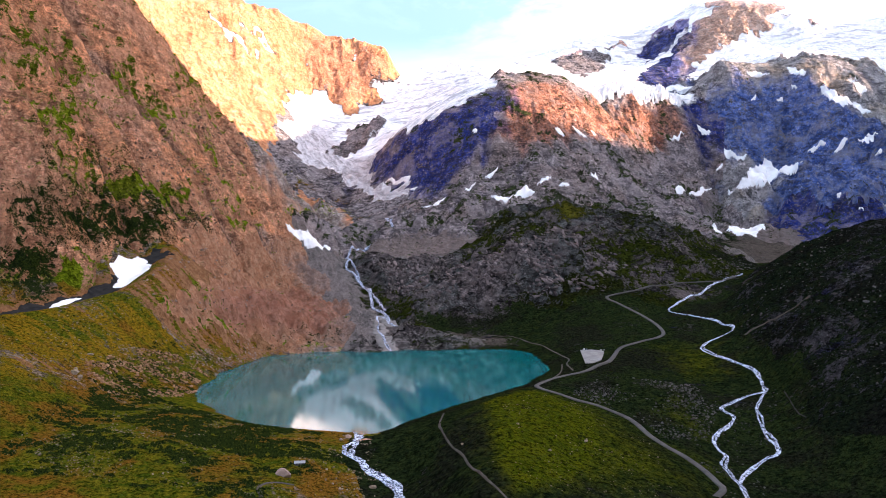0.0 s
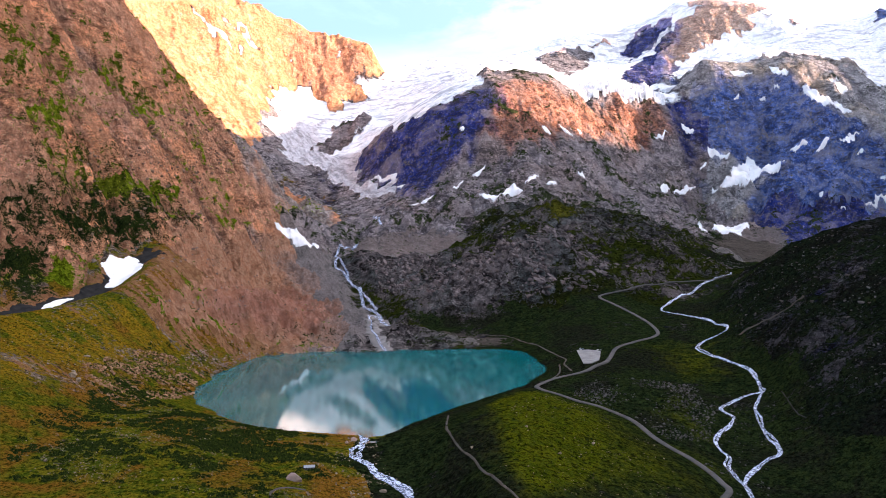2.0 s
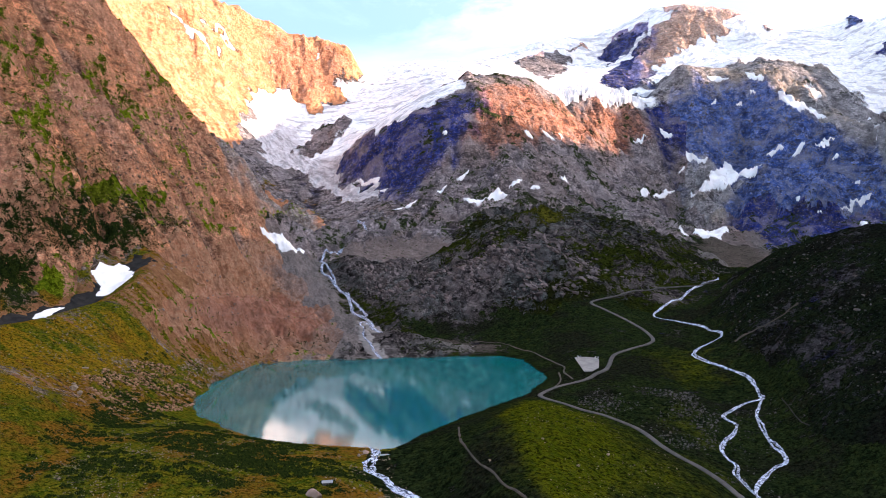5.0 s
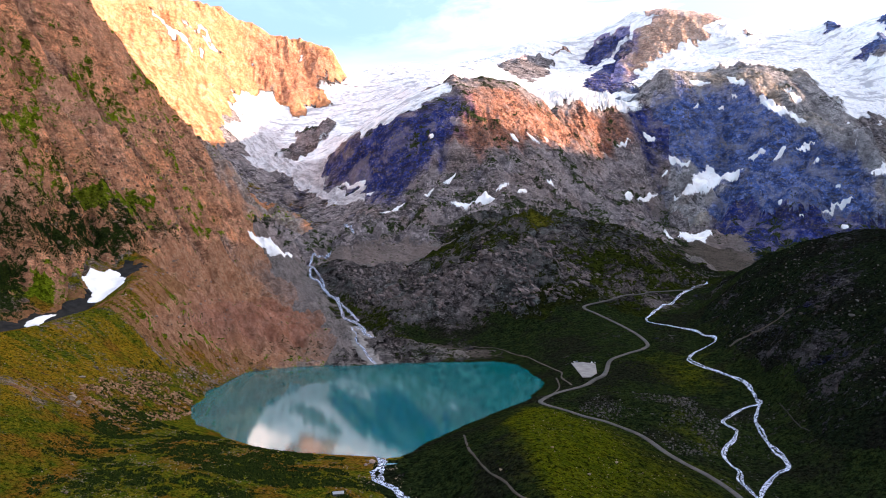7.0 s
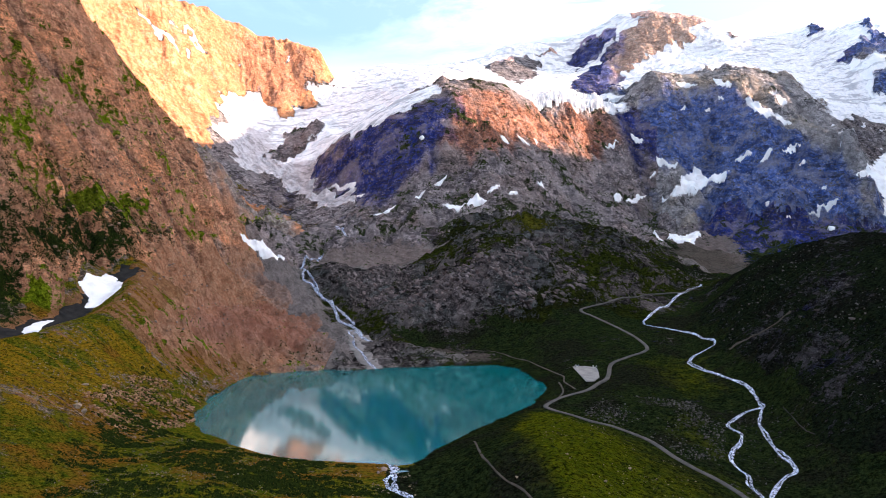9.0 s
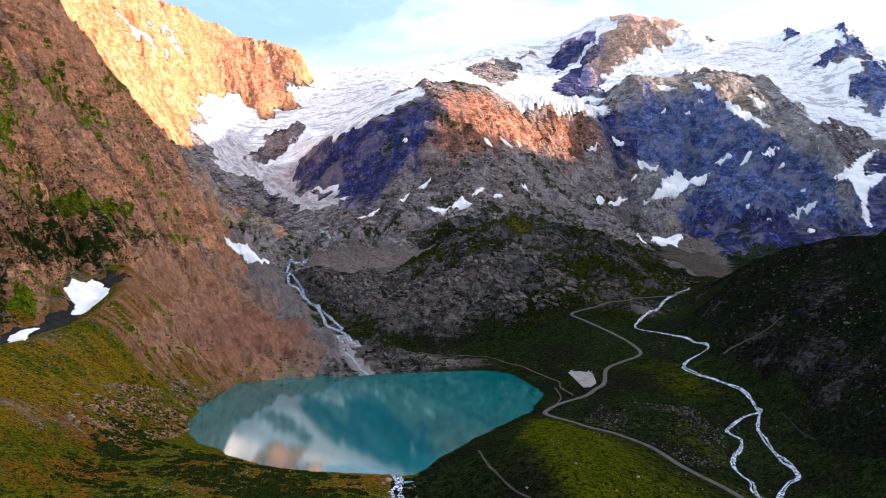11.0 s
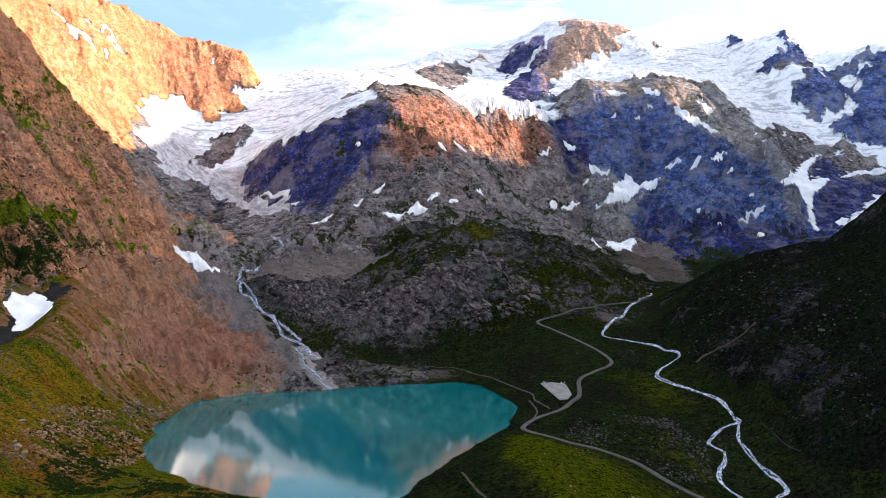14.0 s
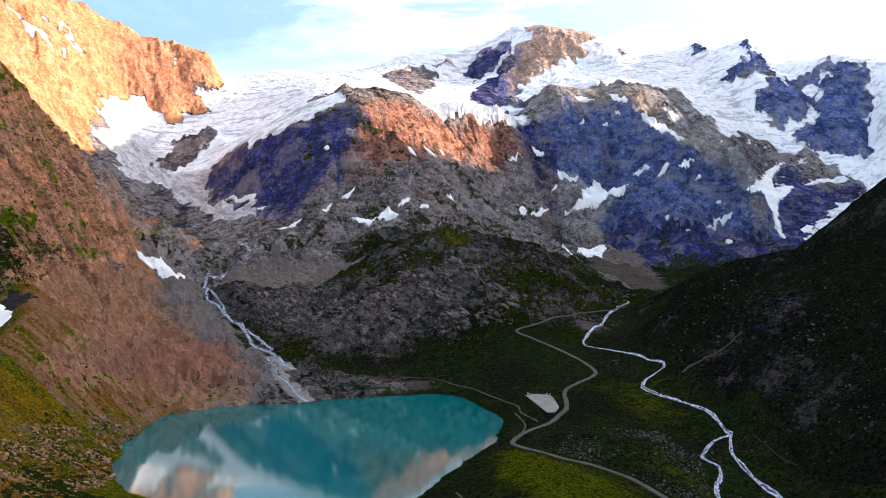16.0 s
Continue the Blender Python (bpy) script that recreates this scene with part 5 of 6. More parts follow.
# ---- snow patches ----


def snow_patch(outline, label, thick=1.6):
    """A lens of old snow lying on the land inside a plan outline."""
    o = np.array(outline, float)
    low, high = o.min(0) - 8, o.max(0) + 8
    step = max(2.0, math.sqrt((high[0] - low[0]) * (high[1] - low[1])) / 60)
    x, y = np.meshgrid(np.arange(low[0], high[0] + step, step), np.arange(low[1], high[1] + step, step))
    size = min(30.0, math.sqrt((high[0] - low[0]) * (high[1] - low[1])) * 0.25)
    wx, wy = x + size * 0.16 * rough(x, y, size, 3, 7), y + size * 0.16 * rough(x, y, size, 3, 9)
    hit = inside(wx, wy, outline)
    grown = hit.copy()
    grown[1:] |= hit[:-1]
    grown[:-1] |= hit[1:]
    grown[:, 1:] |= hit[:, :-1]
    grown[:, :-1] |= hit[:, 1:]
    gap = line_gap(wx, wy, outline + outline[:1])
    base = np.pad(on_land(x, y), 3, "edge")
    for axis in (0, 1):
        base = np.apply_along_axis(lambda v: np.convolve(v, np.ones(7) / 7, "valid"), axis, base)
    base = np.maximum(base, on_land(x, y) - 0.8)
    z = base + np.where(hit, max(0.5, (o[:, 1].mean() - 1500) / 500) + thick * np.clip(gap / 10, 0, 1) + 0.4 * waves(x, y, 14, 3), -1.5)
    number = -np.ones(x.shape, int)
    cells = grown[:-1, :-1] & grown[1:, :-1] & grown[1:, 1:] & grown[:-1, 1:]
    need = np.zeros(x.shape, bool)
    for a in (slice(None, -1), slice(1, None)):
        for b in (slice(None, -1), slice(1, None)):
            need[a, b] |= cells
    number[need] = np.arange(need.sum())
    i, j = np.where(cells)
    faces = np.stack([number[i, j], number[i, j + 1], number[i + 1, j + 1], number[i + 1, j]], -1).tolist()
    if faces:
        tagged(mesh_of("snow_patch", np.c_[x[need], y[need], z[need]], faces, M_SNOW), label, "snow patch", "snow patches on the slopes")


snow_patch([(1074, 3136), (1104, 3122), (1123, 3112), (1154, 3102), (1141, 3099), (1105, 3109), (1076, 3113)], "bent snow strip under the dark cliff")
snow_patch([(1021, 3079), (1053, 3097), (1061, 3094), (1037, 3083)], "thin slanting snow strip on grey rock")
snow_patch([(1153, 3075), (1195, 3088), (1224, 3122), (1241, 3108), (1243, 3089), (1245, 3042), (1310, 3053), (1323, 3016), (1294, 2998), (1278, 3005), (1236, 3025), (1225, 3027), (1214, 3038), (1140, 2897), (1107, 2924), (1049, 2895), (1029, 2979), (1055, 2934), (1098, 2929), (1064, 2964), (1090, 2935)], "large branched snowfield under the dark peak")
snow_patch([(803, 2834), (821, 2849), (854, 2883), (828, 2825), (803, 2819)], "small white snow patch on grey rock")
snow_patch([(862, 2882), (923, 2938), (990, 3006), (935, 2934), (883, 2892)], "flat white snow patch on grey rock")
snow_patch([(852, 2596), (827, 2495), (823, 2422), (764, 2320)], "tapering snow patch at the foot of the slope")
snow_patch([(845, 2436), (950, 2609), (1022, 2684), (1062, 2738), (1021, 2600), (956, 2493), (891, 2404), (854, 2415)], "broad white snow patch on the valley floor")
snow_patch([(993, 3195), (1015, 3191), (1047, 3183), (1034, 3180), (999, 3182)], "slanting snow strip below the ice edge")
snow_patch([(854, 3099), (899, 3135), (931, 3150), (885, 3115)], "thin snow strip below the ice edge")
snow_patch([(1347, 3038), (1365, 2993), (1393, 2979), (1384, 2976), (1351, 2992)], "thin white snow band on a dark spur")
snow_patch([(1395, 2928), (1412, 2928), (1425, 2929), (1442, 2918), (1426, 2916), (1401, 2918)], "thin white snow band on a dark spur")
snow_patch([(1467, 2900), (1553, 3004), (1594, 2990), (1570, 2991), (1476, 2895)], "slanting white snow band on a dark spur")
snow_patch([(1529, 3001), (1565, 3018), (1554, 3013)], "small white snow patch on grey rock")
snow_patch([(1404, 2627), (1470, 2667), (1512, 2664), (1536, 2648), (1515, 2651), (1478, 2664), (1413, 2631)], "narrow white snow band on dark rock")
snow_patch([(1636, 2737), (1758, 2850), (1835, 2907), (1916, 2993), (2011, 3058), (2083, 3089), (2011, 3040), (1948, 2980), (1878, 2907), (1871, 2871), (1933, 2893), (1978, 2904), (1917, 2849), (1848, 2801), (1793, 2753), (1732, 2675), (1694, 2612), (1633, 2505), (1613, 2465), (1616, 2506), (1655, 2590), (1716, 2678), (1764, 2752), (1643, 2639), (1692, 2774)], "forked white avalanche snow below the icefall")
snow_patch([(1760, 2592), (1809, 2618), (1832, 2610), (1792, 2571), (1753, 2562)], "white snow slope beside the shaded hillside")
snow_patch([(2041, 2926), (2151, 2965), (2261, 2953), (2256, 2925), (2162, 2946), (2067, 2926)], "narrow white snow band under the icefall")
snow_patch([(1453, 3152), (1473, 3119), (1492, 3086), (1573, 3142), (1618, 3089), (1589, 3100), (1502, 3062), (1455, 3066), (1452, 3127)], "streaked snow near the dark summit")
snow_patch([(1603, 3214), (1653, 3210), (1656, 3198), (1607, 3189)], "snow patch near the dark summit")
snow_patch([(1393, 3316), (1423, 3297), (1420, 3201), (1399, 3200), (1389, 3260)], "sunlit snow patch on the dark summit")
snow_patch([(1225, 3300), (1266, 3308), (1328, 3288), (1293, 3296), (1265, 3289), (1232, 3290)], "snow saddle between dark crags")
snow_patch([(1213, 3222), (1237, 3231), (1236, 3223), (1219, 3220)], "small white snow patch on grey rock")
snow_patch([(1306, 3209), (1337, 3220), (1331, 3209), (1313, 3203)], "small white snow patch on grey rock")
snow_patch([(1367, 3218), (1382, 3189), (1378, 3191), (1367, 3209)], "small white snow patch on grey rock")
snow_patch([(1476, 2804), (1493, 2786), (1483, 2781)], "small white snow patch on grey rock")
snow_patch([(136, 2314), (171, 2292), (197, 2265), (257, 2334), (254, 2258), (227, 2266), (180, 2259), (146, 2284)], "long curved snow patch on a rock bench")
snow_patch([(298, 2373), (323, 2420), (312, 2380), (280, 2321), (274, 2365), (284, 2373)], "small white snow patch on grey rock")
snow_patch([(345, 2383), (375, 2399), (360, 2377), (337, 2362)], "small white snow patch on grey rock")
snow_patch([(128, 2434), (147, 2435), (170, 2455), (166, 2441), (139, 2421)], "small slanting snow patch on grey rock")
snow_patch([(66, 2390), (86, 2419), (100, 2432), (89, 2377), (72, 2387)], "small slanting snow patch on grey rock")
snow_patch([(101, 2595), (116, 2591), (117, 2585), (104, 2580)], "small white snow patch on the dark ridge")
snow_patch([(368, 2651), (387, 2683), (404, 2670), (382, 2650)], "small slanting snow patch under the red summit")
snow_patch([(430, 2720), (449, 2716), (486, 2727), (456, 2705)], "small slanting snow patch under the red summit")
snow_patch([(505, 2779), (528, 2787), (515, 2772)], "small slanting snow patch under the red summit")
snow_patch([(-193, 2760), (-158, 2709), (-99, 2645), (-107, 2631), (-156, 2692)], "flat snow strip beside the glacier snout")
snow_patch([(-101, 2577), (-71, 2558), (-86, 2558)], "thin snow strip beside the glacier snout")
snow_patch([(-74, 2373), (-34, 2383), (15, 2380), (-13, 2348), (-44, 2356)], "slanting snow strip below the shaded ridge")
snow_patch([(453, 2499), (474, 2543), (480, 2515), (459, 2482)], "small white snow patch on grey rock")
snow_patch([(-519, 1272), (-512, 1300), (-490, 1322), (-474, 1319), (-460, 1295), (-456, 1267), (-466, 1254), (-474, 1244), (-483, 1230), (-496, 1226), (-499, 1237), (-496, 1257), (-505, 1265)], "white snow remnant in the hollow behind the moraine")
snow_patch([(-548, 1127), (-541, 1153), (-528, 1177), (-519, 1180), (-526, 1155), (-497, 1052)], "thin snow strip along the moraine hollow")
snow_patch([(-373, 1956), (-352, 1982), (-320, 1993), (-294, 2049), (-279, 2047), (-291, 1977), (-315, 1961), (-336, 1964), (-360, 1955)], "tapering white snow strip beside the stream gully")
snow_patch([(1404, 2508), (1421, 2495), (1413, 2478), (1399, 2489)], "small white snow patch on dark rock")
snow_patch([(1295, 2706), (1306, 2695), (1300, 2681), (1295, 2699)], "small white snow patch on dark rock")
snow_patch([(1322, 2613), (1336, 2611), (1336, 2608), (1324, 2610)], "small white snow patch on dark rock")
snow_patch([(1486, 2698), (1533, 2722), (1522, 2729)], "small white snow patch on dark rock")

# ---- broken ice front over the red rock ----


def serac_front(places, count, seed):
    rng = np.random.RandomState(seed)
    line = curve(places, 4.0)
    verts, faces = [], []
    for k in range(count):
        x, y = line[int(rng.uniform(0, len(line) - 1))] + (rng.uniform(-4, 4), rng.uniform(-6, 46))
        w, d, h = rng.uniform(2.5, 6.5), rng.uniform(3, 8), rng.uniform(9, 24)
        z = float(on_land(x, y)) - 5.0
        a, lean = rng.uniform(-0.5, 0.5), rng.uniform(-2.5, 2.5, 2)
        base = len(verts)
        for level, size in ((0.0, 1.15), (0.55, 0.95), (1.0, 0.45)):
            for cx, cy in ((-1, -1), (1, -1), (1, 1), (-1, 1)):
                px, py = cx * w * size * rng.uniform(0.75, 1.15), cy * d * size * rng.uniform(0.75, 1.15)
                verts.append((x + px * math.cos(a) - py * math.sin(a) + lean[0] * level, y + px * math.sin(a) + py * math.cos(a) + lean[1] * level, z + (h + 5.0) * level * rng.uniform(0.9, 1.05)))
        for r in (0, 4):
            for q in range(4):
                faces.append((base + r + q, base + r + (q + 1) % 4, base + r + 4 + (q + 1) % 4, base + r + 4 + q))
        faces.append((base + 8, base + 9, base + 10, base + 11))
    tagged(mesh_of("seracs", verts, faces, M_SNOW, False), "white ice towers along the broken glacier front", "ice towers", "", "stuff")


serac_front([(520, 3020), (560, 3070), (687, 3135), (800, 3180), (880, 3215), (945, 3240)], 330, 3)

# ---- stones and scrub ----


def stone_material(name, a, b):
    m = Nodes(name)
    fine, broad = m.noise(1.2, 5, 0.7), m.noise(0.15, 4)
    info = m.t.nodes.new("ShaderNodeNewGeometry").outputs["Random Per Island"]
    col = m.mix(info, a, b)
    col = m.mix(m.math("MULTIPLY", m.ramp(fine, 0.5, 0.7), 0.5), col, tuple(c * 0.45 for c in a))
    col = m.mix(m.math("MULTIPLY", m.ramp(broad, 0.55, 0.7), 0.4), col, (0.06, 0.065, 0.04))
    return m.done(col, 0.9, m.bump(fine, 0.3, 0.6), specular=0.05)


M_PALE = stone_material("pale_boulder_stone", (0.14, 0.105, 0.070), (0.33, 0.255, 0.180))
M_PINK = stone_material("pinkish_rubble_stone", (0.18, 0.11, 0.08), (0.38, 0.28, 0.23))
M_RUBBLE = stone_material("tan_rubble_stone", (0.15, 0.075, 0.036), (0.41, 0.245, 0.140))
M_OUTCROP = stone_material("pale_grey_outcrop", (0.040, 0.033, 0.033), (0.205, 0.168, 0.163))
M_FLANK_STONE = stone_material("brown_flank_stone", (0.12, 0.07, 0.045), (0.34, 0.22, 0.15))
M_GREY = stone_material("grey_valley_stone", (0.04, 0.036, 0.034), (0.13, 0.118, 0.112))

ICO = []


def ico():
    """Unit stone: a sphere of 42 points."""
    if not ICO:
        bm = bmesh.new()
        bmesh.ops.create_icosphere(bm, subdivisions=2, radius=1)
        ICO.append((np.array([v.co[:] for v in bm.verts]), [[v.index for v in f.verts] for f in bm.faces]))
        bm.free()
        bm = bmesh.new()
        bmesh.ops.create_icosphere(bm, subdivisions=1, radius=1)
        ICO.append((np.array([v.co[:] for v in bm.verts]), [[v.index for v in f.verts] for f in bm.faces]))
        bm.free()
    return ICO


def stone_points(rng, size, fine):
    v, faces = ico()[0 if fine else 1]
    v = v * (1 + 0.30 * rng.uniform(-1, 1, (len(v), 1)))
    for _ in range(7):
        n = rng.normal(0, 1, 3)
        n /= np.linalg.norm(n)
        v = v - np.maximum(v @ n - rng.uniform(0.5, 0.8), 0)[:, None] * n
    v = v * rng.uniform(0.7, 1.3, 3) * (1, 1, 0.75)
    a = rng.uniform(0, 6.28)
    turn = np.array([[math.cos(a), -math.sin(a), 0], [math.sin(a), math.cos(a), 0], [0, 0, 1]])
    return v @ turn.T * size, faces


def slab_points(rng, size):
    """A half-buried ledge of jointed rock, long along the strike."""
    v, faces = ico()[0]
    v = v * (1 + 0.22 * rng.uniform(-1, 1, (len(v), 1)))
    for _ in range(9):
        n = rng.normal(0, 1, 3)
        n /= np.linalg.norm(n)
        v = v - np.maximum(v @ n - rng.uniform(0.45, 0.8), 0)[:, None] * n
    v = v * (rng.uniform(1.0, 1.7), rng.uniform(0.45, 0.8), rng.uniform(0.45, 0.8))
    tip, a = rng.normal(0.3, 0.2), rng.normal(-0.9, 0.4)
    v = v @ np.array([[math.cos(tip), 0, math.sin(tip)], [0, 1, 0], [-math.sin(tip), 0, math.cos(tip)]]).T
    turn = np.array([[math.cos(a), -math.sin(a), 0], [math.sin(a), math.cos(a), 0], [0, 0, 1]])
    return v @ turn.T * size, faces


def scatter(outline, count, rng, bias=None, clear=()):
    o = np.array(outline, float)
    out = np.zeros((0, 2))
    while len(out) < count:
        p = rng.uniform(o.min(0), o.max(0), (count * 4, 2))
        ok = inside(p[:, 0], p[:, 1], outline) & ~inside(p[:, 0], p[:, 1], SHORE)
        for lawn in clear:
            ok &= ~inside(p[:, 0], p[:, 1], lawn)
        if bias is not None:
            ok &= waves(p[:, 0], p[:, 1], bias, 5) + 0.5 * waves(p[:, 0], p[:, 1], bias / 3, 6) > rng.uniform(-0.3, 0.7, len(p))
        out = np.vstack([out, p[ok]])
    return out[:count]


def stone_field(outline, count, small, large, material, label, seed, bias=60.0, slabs=False):
    rng = np.random.RandomState(seed)
    p = scatter(outline, count, rng, bias)
    size = small + (large - small) * rng.uniform(0, 1, count) ** 4
    z = on_land(p[:, 0], p[:, 1])
    verts, faces, base = [], [], 0
    for (x, y), zz, s in zip(p, z, size):
        v, f = slab_points(rng, s) if slabs else stone_points(rng, s, False)
        verts.append(v + (x, y, zz + (-0.12 if slabs else 0.25) * s))
        faces += [[i + base for i in q] for q in f]
        base += len(v)
    tagged(mesh_of("stones", np.vstack(verts), faces, material, False), label, "stones", "", "stuff")


stone_field([(-403, 914), (-385, 1028), (-342, 1090), (-300, 1080), (-300, 959), (-330, 880), (-367, 844)], 3000, 0.4, 2.4, M_RUBBLE, "tan boulder rubble on the terrace above the lake", 1, 25.0)
stone_field([(-620, 1300), (-560, 1900), (-480, 2100), (-440, 1900), (-450, 1450), (-540, 1280)], 1500, 1.0, 5.0, M_FLANK_STONE, "brown crags and blocks on the flank", 14)
stone_field([(-340, 600), (-360, 740), (-330, 900), (-240, 850), (-120, 770), (-95, 640), (-120, 570)], 2600, 0.22, 0.95, M_PALE, "pale stones scattered in the near meadow", 2)
stone_field([(-440, 820), (-560, 960), (-450, 1130), (-370, 1100), (-390, 900)], 700, 0.35, 1.4, M_PALE, "pale stones on the golden moraine slope", 3)
stone_field([(-350, 1090), (-330, 1230), (-280, 1290), (-240, 1310), (-290, 1200), (-318, 1100)], 500, 0.5, 2.2, M_PINK, "blocks along the lake shore below the scree", 4)
stone_field([(-440, 1150), (-440, 1500), (-360, 1800), (-260, 1800), (-200, 1400), (-300, 1260)], 900, 0.6, 3.0, M_PINK, "loose blocks on the reddish scree slope", 5)
stone_field([(110, 930), (20, 640), (40, 560), (180, 620), (190, 760), (150, 880)], 500, 0.25, 0.9, M_PALE, "pale stones on the green hill", 6)
stone_field([(140, 930), (190, 990), (300, 980), (300, 900), (260, 820), (215, 800), (200, 860)], 1400, 0.4, 2.0, M_GREY, "band of grey stones beside the road", 7)
stone_field([(60, 1480), (150, 1800), (600, 1840), (600, 1620), (430, 1480), (200, 1480)], 1300, 0.8, 5.0, M_OUTCROP, "grey blocks on the rocky knoll", 8, 60.0, True)
stone_field([(20, 1490), (60, 1640), (180, 1640), (330, 1560), (300, 1470), (150, 1470)], 1900, 1.3, 8.0, M_OUTCROP, "pale jointed rock outcrops at the foot of the knoll", 15, 70.0, True)
stone_field([(-150, 1900), (-20, 1900), (60, 1680), (10, 1530), (-60, 1600), (-110, 1780)], 1700, 1.3, 8.0, M_OUTCROP, "pale jointed rock outcrops beside the stream gully", 16, 80.0, True)
stone_field([(430, 930), (440, 1180), (560, 1280), (640, 1300), (560, 1050), (480, 900)], 170, 0.7, 4.5, M_GREY, "grey outcrops on the shaded hillside", 17, 40.0, True)
stone_field([(-180, 1940), (-30, 1950), (80, 1620), (10, 1490), (-70, 1560), (-130, 1800)], 1100, 0.8, 4.5, M_GREY, "grey blocks in the glacier forefield", 9)
stone_field([(420, 800), (420, 1200), (520, 1400), (640, 1350), (600, 1050), (520, 820)], 700, 0.4, 2.0, M_GREY, "grey blocks on the shaded hillside", 10)
stone_field([(-110, 790), (-100, 640), (-45, 560), (-25, 600), (-60, 700), (-75, 770)], 420, 0.35, 1.5, M_PALE, "pale stones along the outlet stream", 11, 30.0)
stone_field([(230, 620), (230, 760), (270, 880), (340, 980), (400, 980), (340, 850), (280, 720), (270, 620)], 500, 0.3, 1.4, M_GREY, "grey river stones on the gravel banks", 12, 30.0)
stone_field([(560, 1620), (640, 1850), (800, 2000), (900, 1900), (700, 1600)], 400, 0.8, 3.0, M_GREY, "grey stones on the upper valley floor", 13)


def boulder(x, y, size, material, label, seed):
    rng = np.random.RandomState(seed)
    v, f = stone_points(rng, size, True)
    tagged(mesh_of("boulder", v + (x, y, float(on_land(x, y)) + size * 0.3), f, material, False), label, "boulder", "boulders in the meadow")


for x, y, size, label in ((-393, 865, 5.5, "big pale boulder on the moraine slope"), (-384, 859, 4.0, "pale boulder beside a bigger one"), (-127, 628, 6.0, "broad pinkish boulder near the hut"),
                          (-60, 648, 3.6, "grey boulder on the stream bank"), (60, 690, 1.6, "pale boulder on the green hill"), (-398, 880, 2.6, "pale boulder on the moraine slope"),
                          (-92, 762, 3.4, "pinkish rock at the lake outlet"), (-98, 752, 2.4, "pinkish rock at the lake outlet"), (120, 705, 1.8, "flat boulder in the turf"),
                          (-408, 940, 3.0, "pale boulder in the golden grass"), (12, 668, 1.6, "pale boulder on the shaded turf"), (82, 655, 1.5, "pale boulder on the green hill")):
    boulder(x, y, size, M_PINK if "pink" in label else M_PALE, label, int(abs(x) + y))


def leaf_material():
    m = Nodes("alpine_rose_leaves")
    info = m.t.nodes.new("ShaderNodeNewGeometry").outputs["Random Per Island"]
    col = m.mix(info, (0.008, 0.014, 0.004), (0.032, 0.044, 0.008))
    return m.done(col, 0.9, specular=0.0)


M_LEAF = leaf_material()


def scrub(outline, count, small, large, label, seed, bias=45.0):
    """Low bushes, each a mound of small leaf tufts."""
    rng = np.random.RandomState(seed)
    p = scatter(outline, count, rng, bias, MARKS["lawn"])
    verts, faces = [], []
    for x, y in p:
        r = small + (large - small) * rng.uniform() ** 2
        n = 22
        a, d = rng.uniform(0, 6.28, n), r * np.sqrt(rng.uniform(0, 1, n))
        cx, cy = x + d * np.cos(a) * 1.3, y + d * np.sin(a)
        cz = on_land(cx, cy) + r * 0.55 * np.sqrt(np.clip(1 - (d / r) ** 2, 0, 1)) * rng.uniform(0.5, 1, n)
        for k in range(n):
            s = r * rng.uniform(0.22, 0.42)
            base = len(verts)
            t = rng.uniform(0, 6.28)
            for q in range(3):
                b = t + q * 2.1
                verts.append((cx[k] + s * math.cos(b), cy[k] + s * math.sin(b), cz[k] - s * 0.35))
            verts.append((cx[k], cy[k], cz[k] + s * 0.7))
            faces += [(base, base + 1, base + 3), (base + 1, base + 2, base + 3), (base + 2, base, base + 3)]
    tagged(mesh_of("scrub", verts, faces, M_LEAF, False), label, "bushes", "", "stuff")


scrub([(-382, 879), (-362, 930), (-332, 915), (-227, 841), (-158, 733), (-116, 722), (-90, 711), (-89, 680), (-166, 671), (-213, 676), (-289, 758), (-355, 812)], 900, 1.2, 4.5,
      "dense dark scrub along the terrace edge", 20, 80.0)
scrub([(-645, 1190), (-629, 1247), (-580, 1373), (-522, 1469), (-486, 1587), (-451, 1606), (-477, 1374), (-541, 1300), (-570, 1200), (-618, 1130)], 900, 1.5, 5.5,
      "dark green bushes under the rock ledges", 19, 60.0)
scrub([(-400, 920), (-385, 1020), (-345, 1085), (-305, 1050), (-302, 965), (-345, 900)], 480, 0.7, 2.6, "dark shrubs between the terrace boulders", 28, 25.0)
scrub([(-345, 600), (-370, 760), (-350, 900), (-240, 850), (-120, 775), (-100, 640), (-130, 560)], 1700, 0.7, 3.6, "dark low alpine shrubs in the near meadow", 21)
scrub([(-400, 850), (-380, 1080), (-320, 1240), (-270, 1290), (-300, 1090), (-300, 930)], 260, 0.8, 3.0, "dark shrubs along the lake bank", 22)
scrub([(-660, 1150), (-580, 1250), (-470, 1330), (-430, 1500), (-500, 1620), (-560, 1500), (-650, 1350)], 420, 1.2, 5.0, "dark shrubs on the ledges of the flank", 23)
scrub([(10, 560), (-10, 720), (20, 830), (60, 860), (150, 860), (190, 700), (150, 600)], 160, 0.6, 1.8, "small dark shrubs on the hill", 24)
scrub([(-620, 960), (-480, 1060), (-400, 1120), (-370, 1000), (-420, 840)], 140, 0.6, 2.0, "small shrubs on the moraine slope", 25)
scrub([(160, 1000), (260, 1140), (330, 1200), (360, 1050), (300, 900)], 200, 0.7, 2.4, "dark shrubs on the valley floor", 26)
scrub([(-290, 1300), (-230, 1300), (-130, 1300), (-150, 1350), (-260, 1350)], 160, 0.8, 2.2, "dark green shrubs behind the far shore", 27, 25.0)
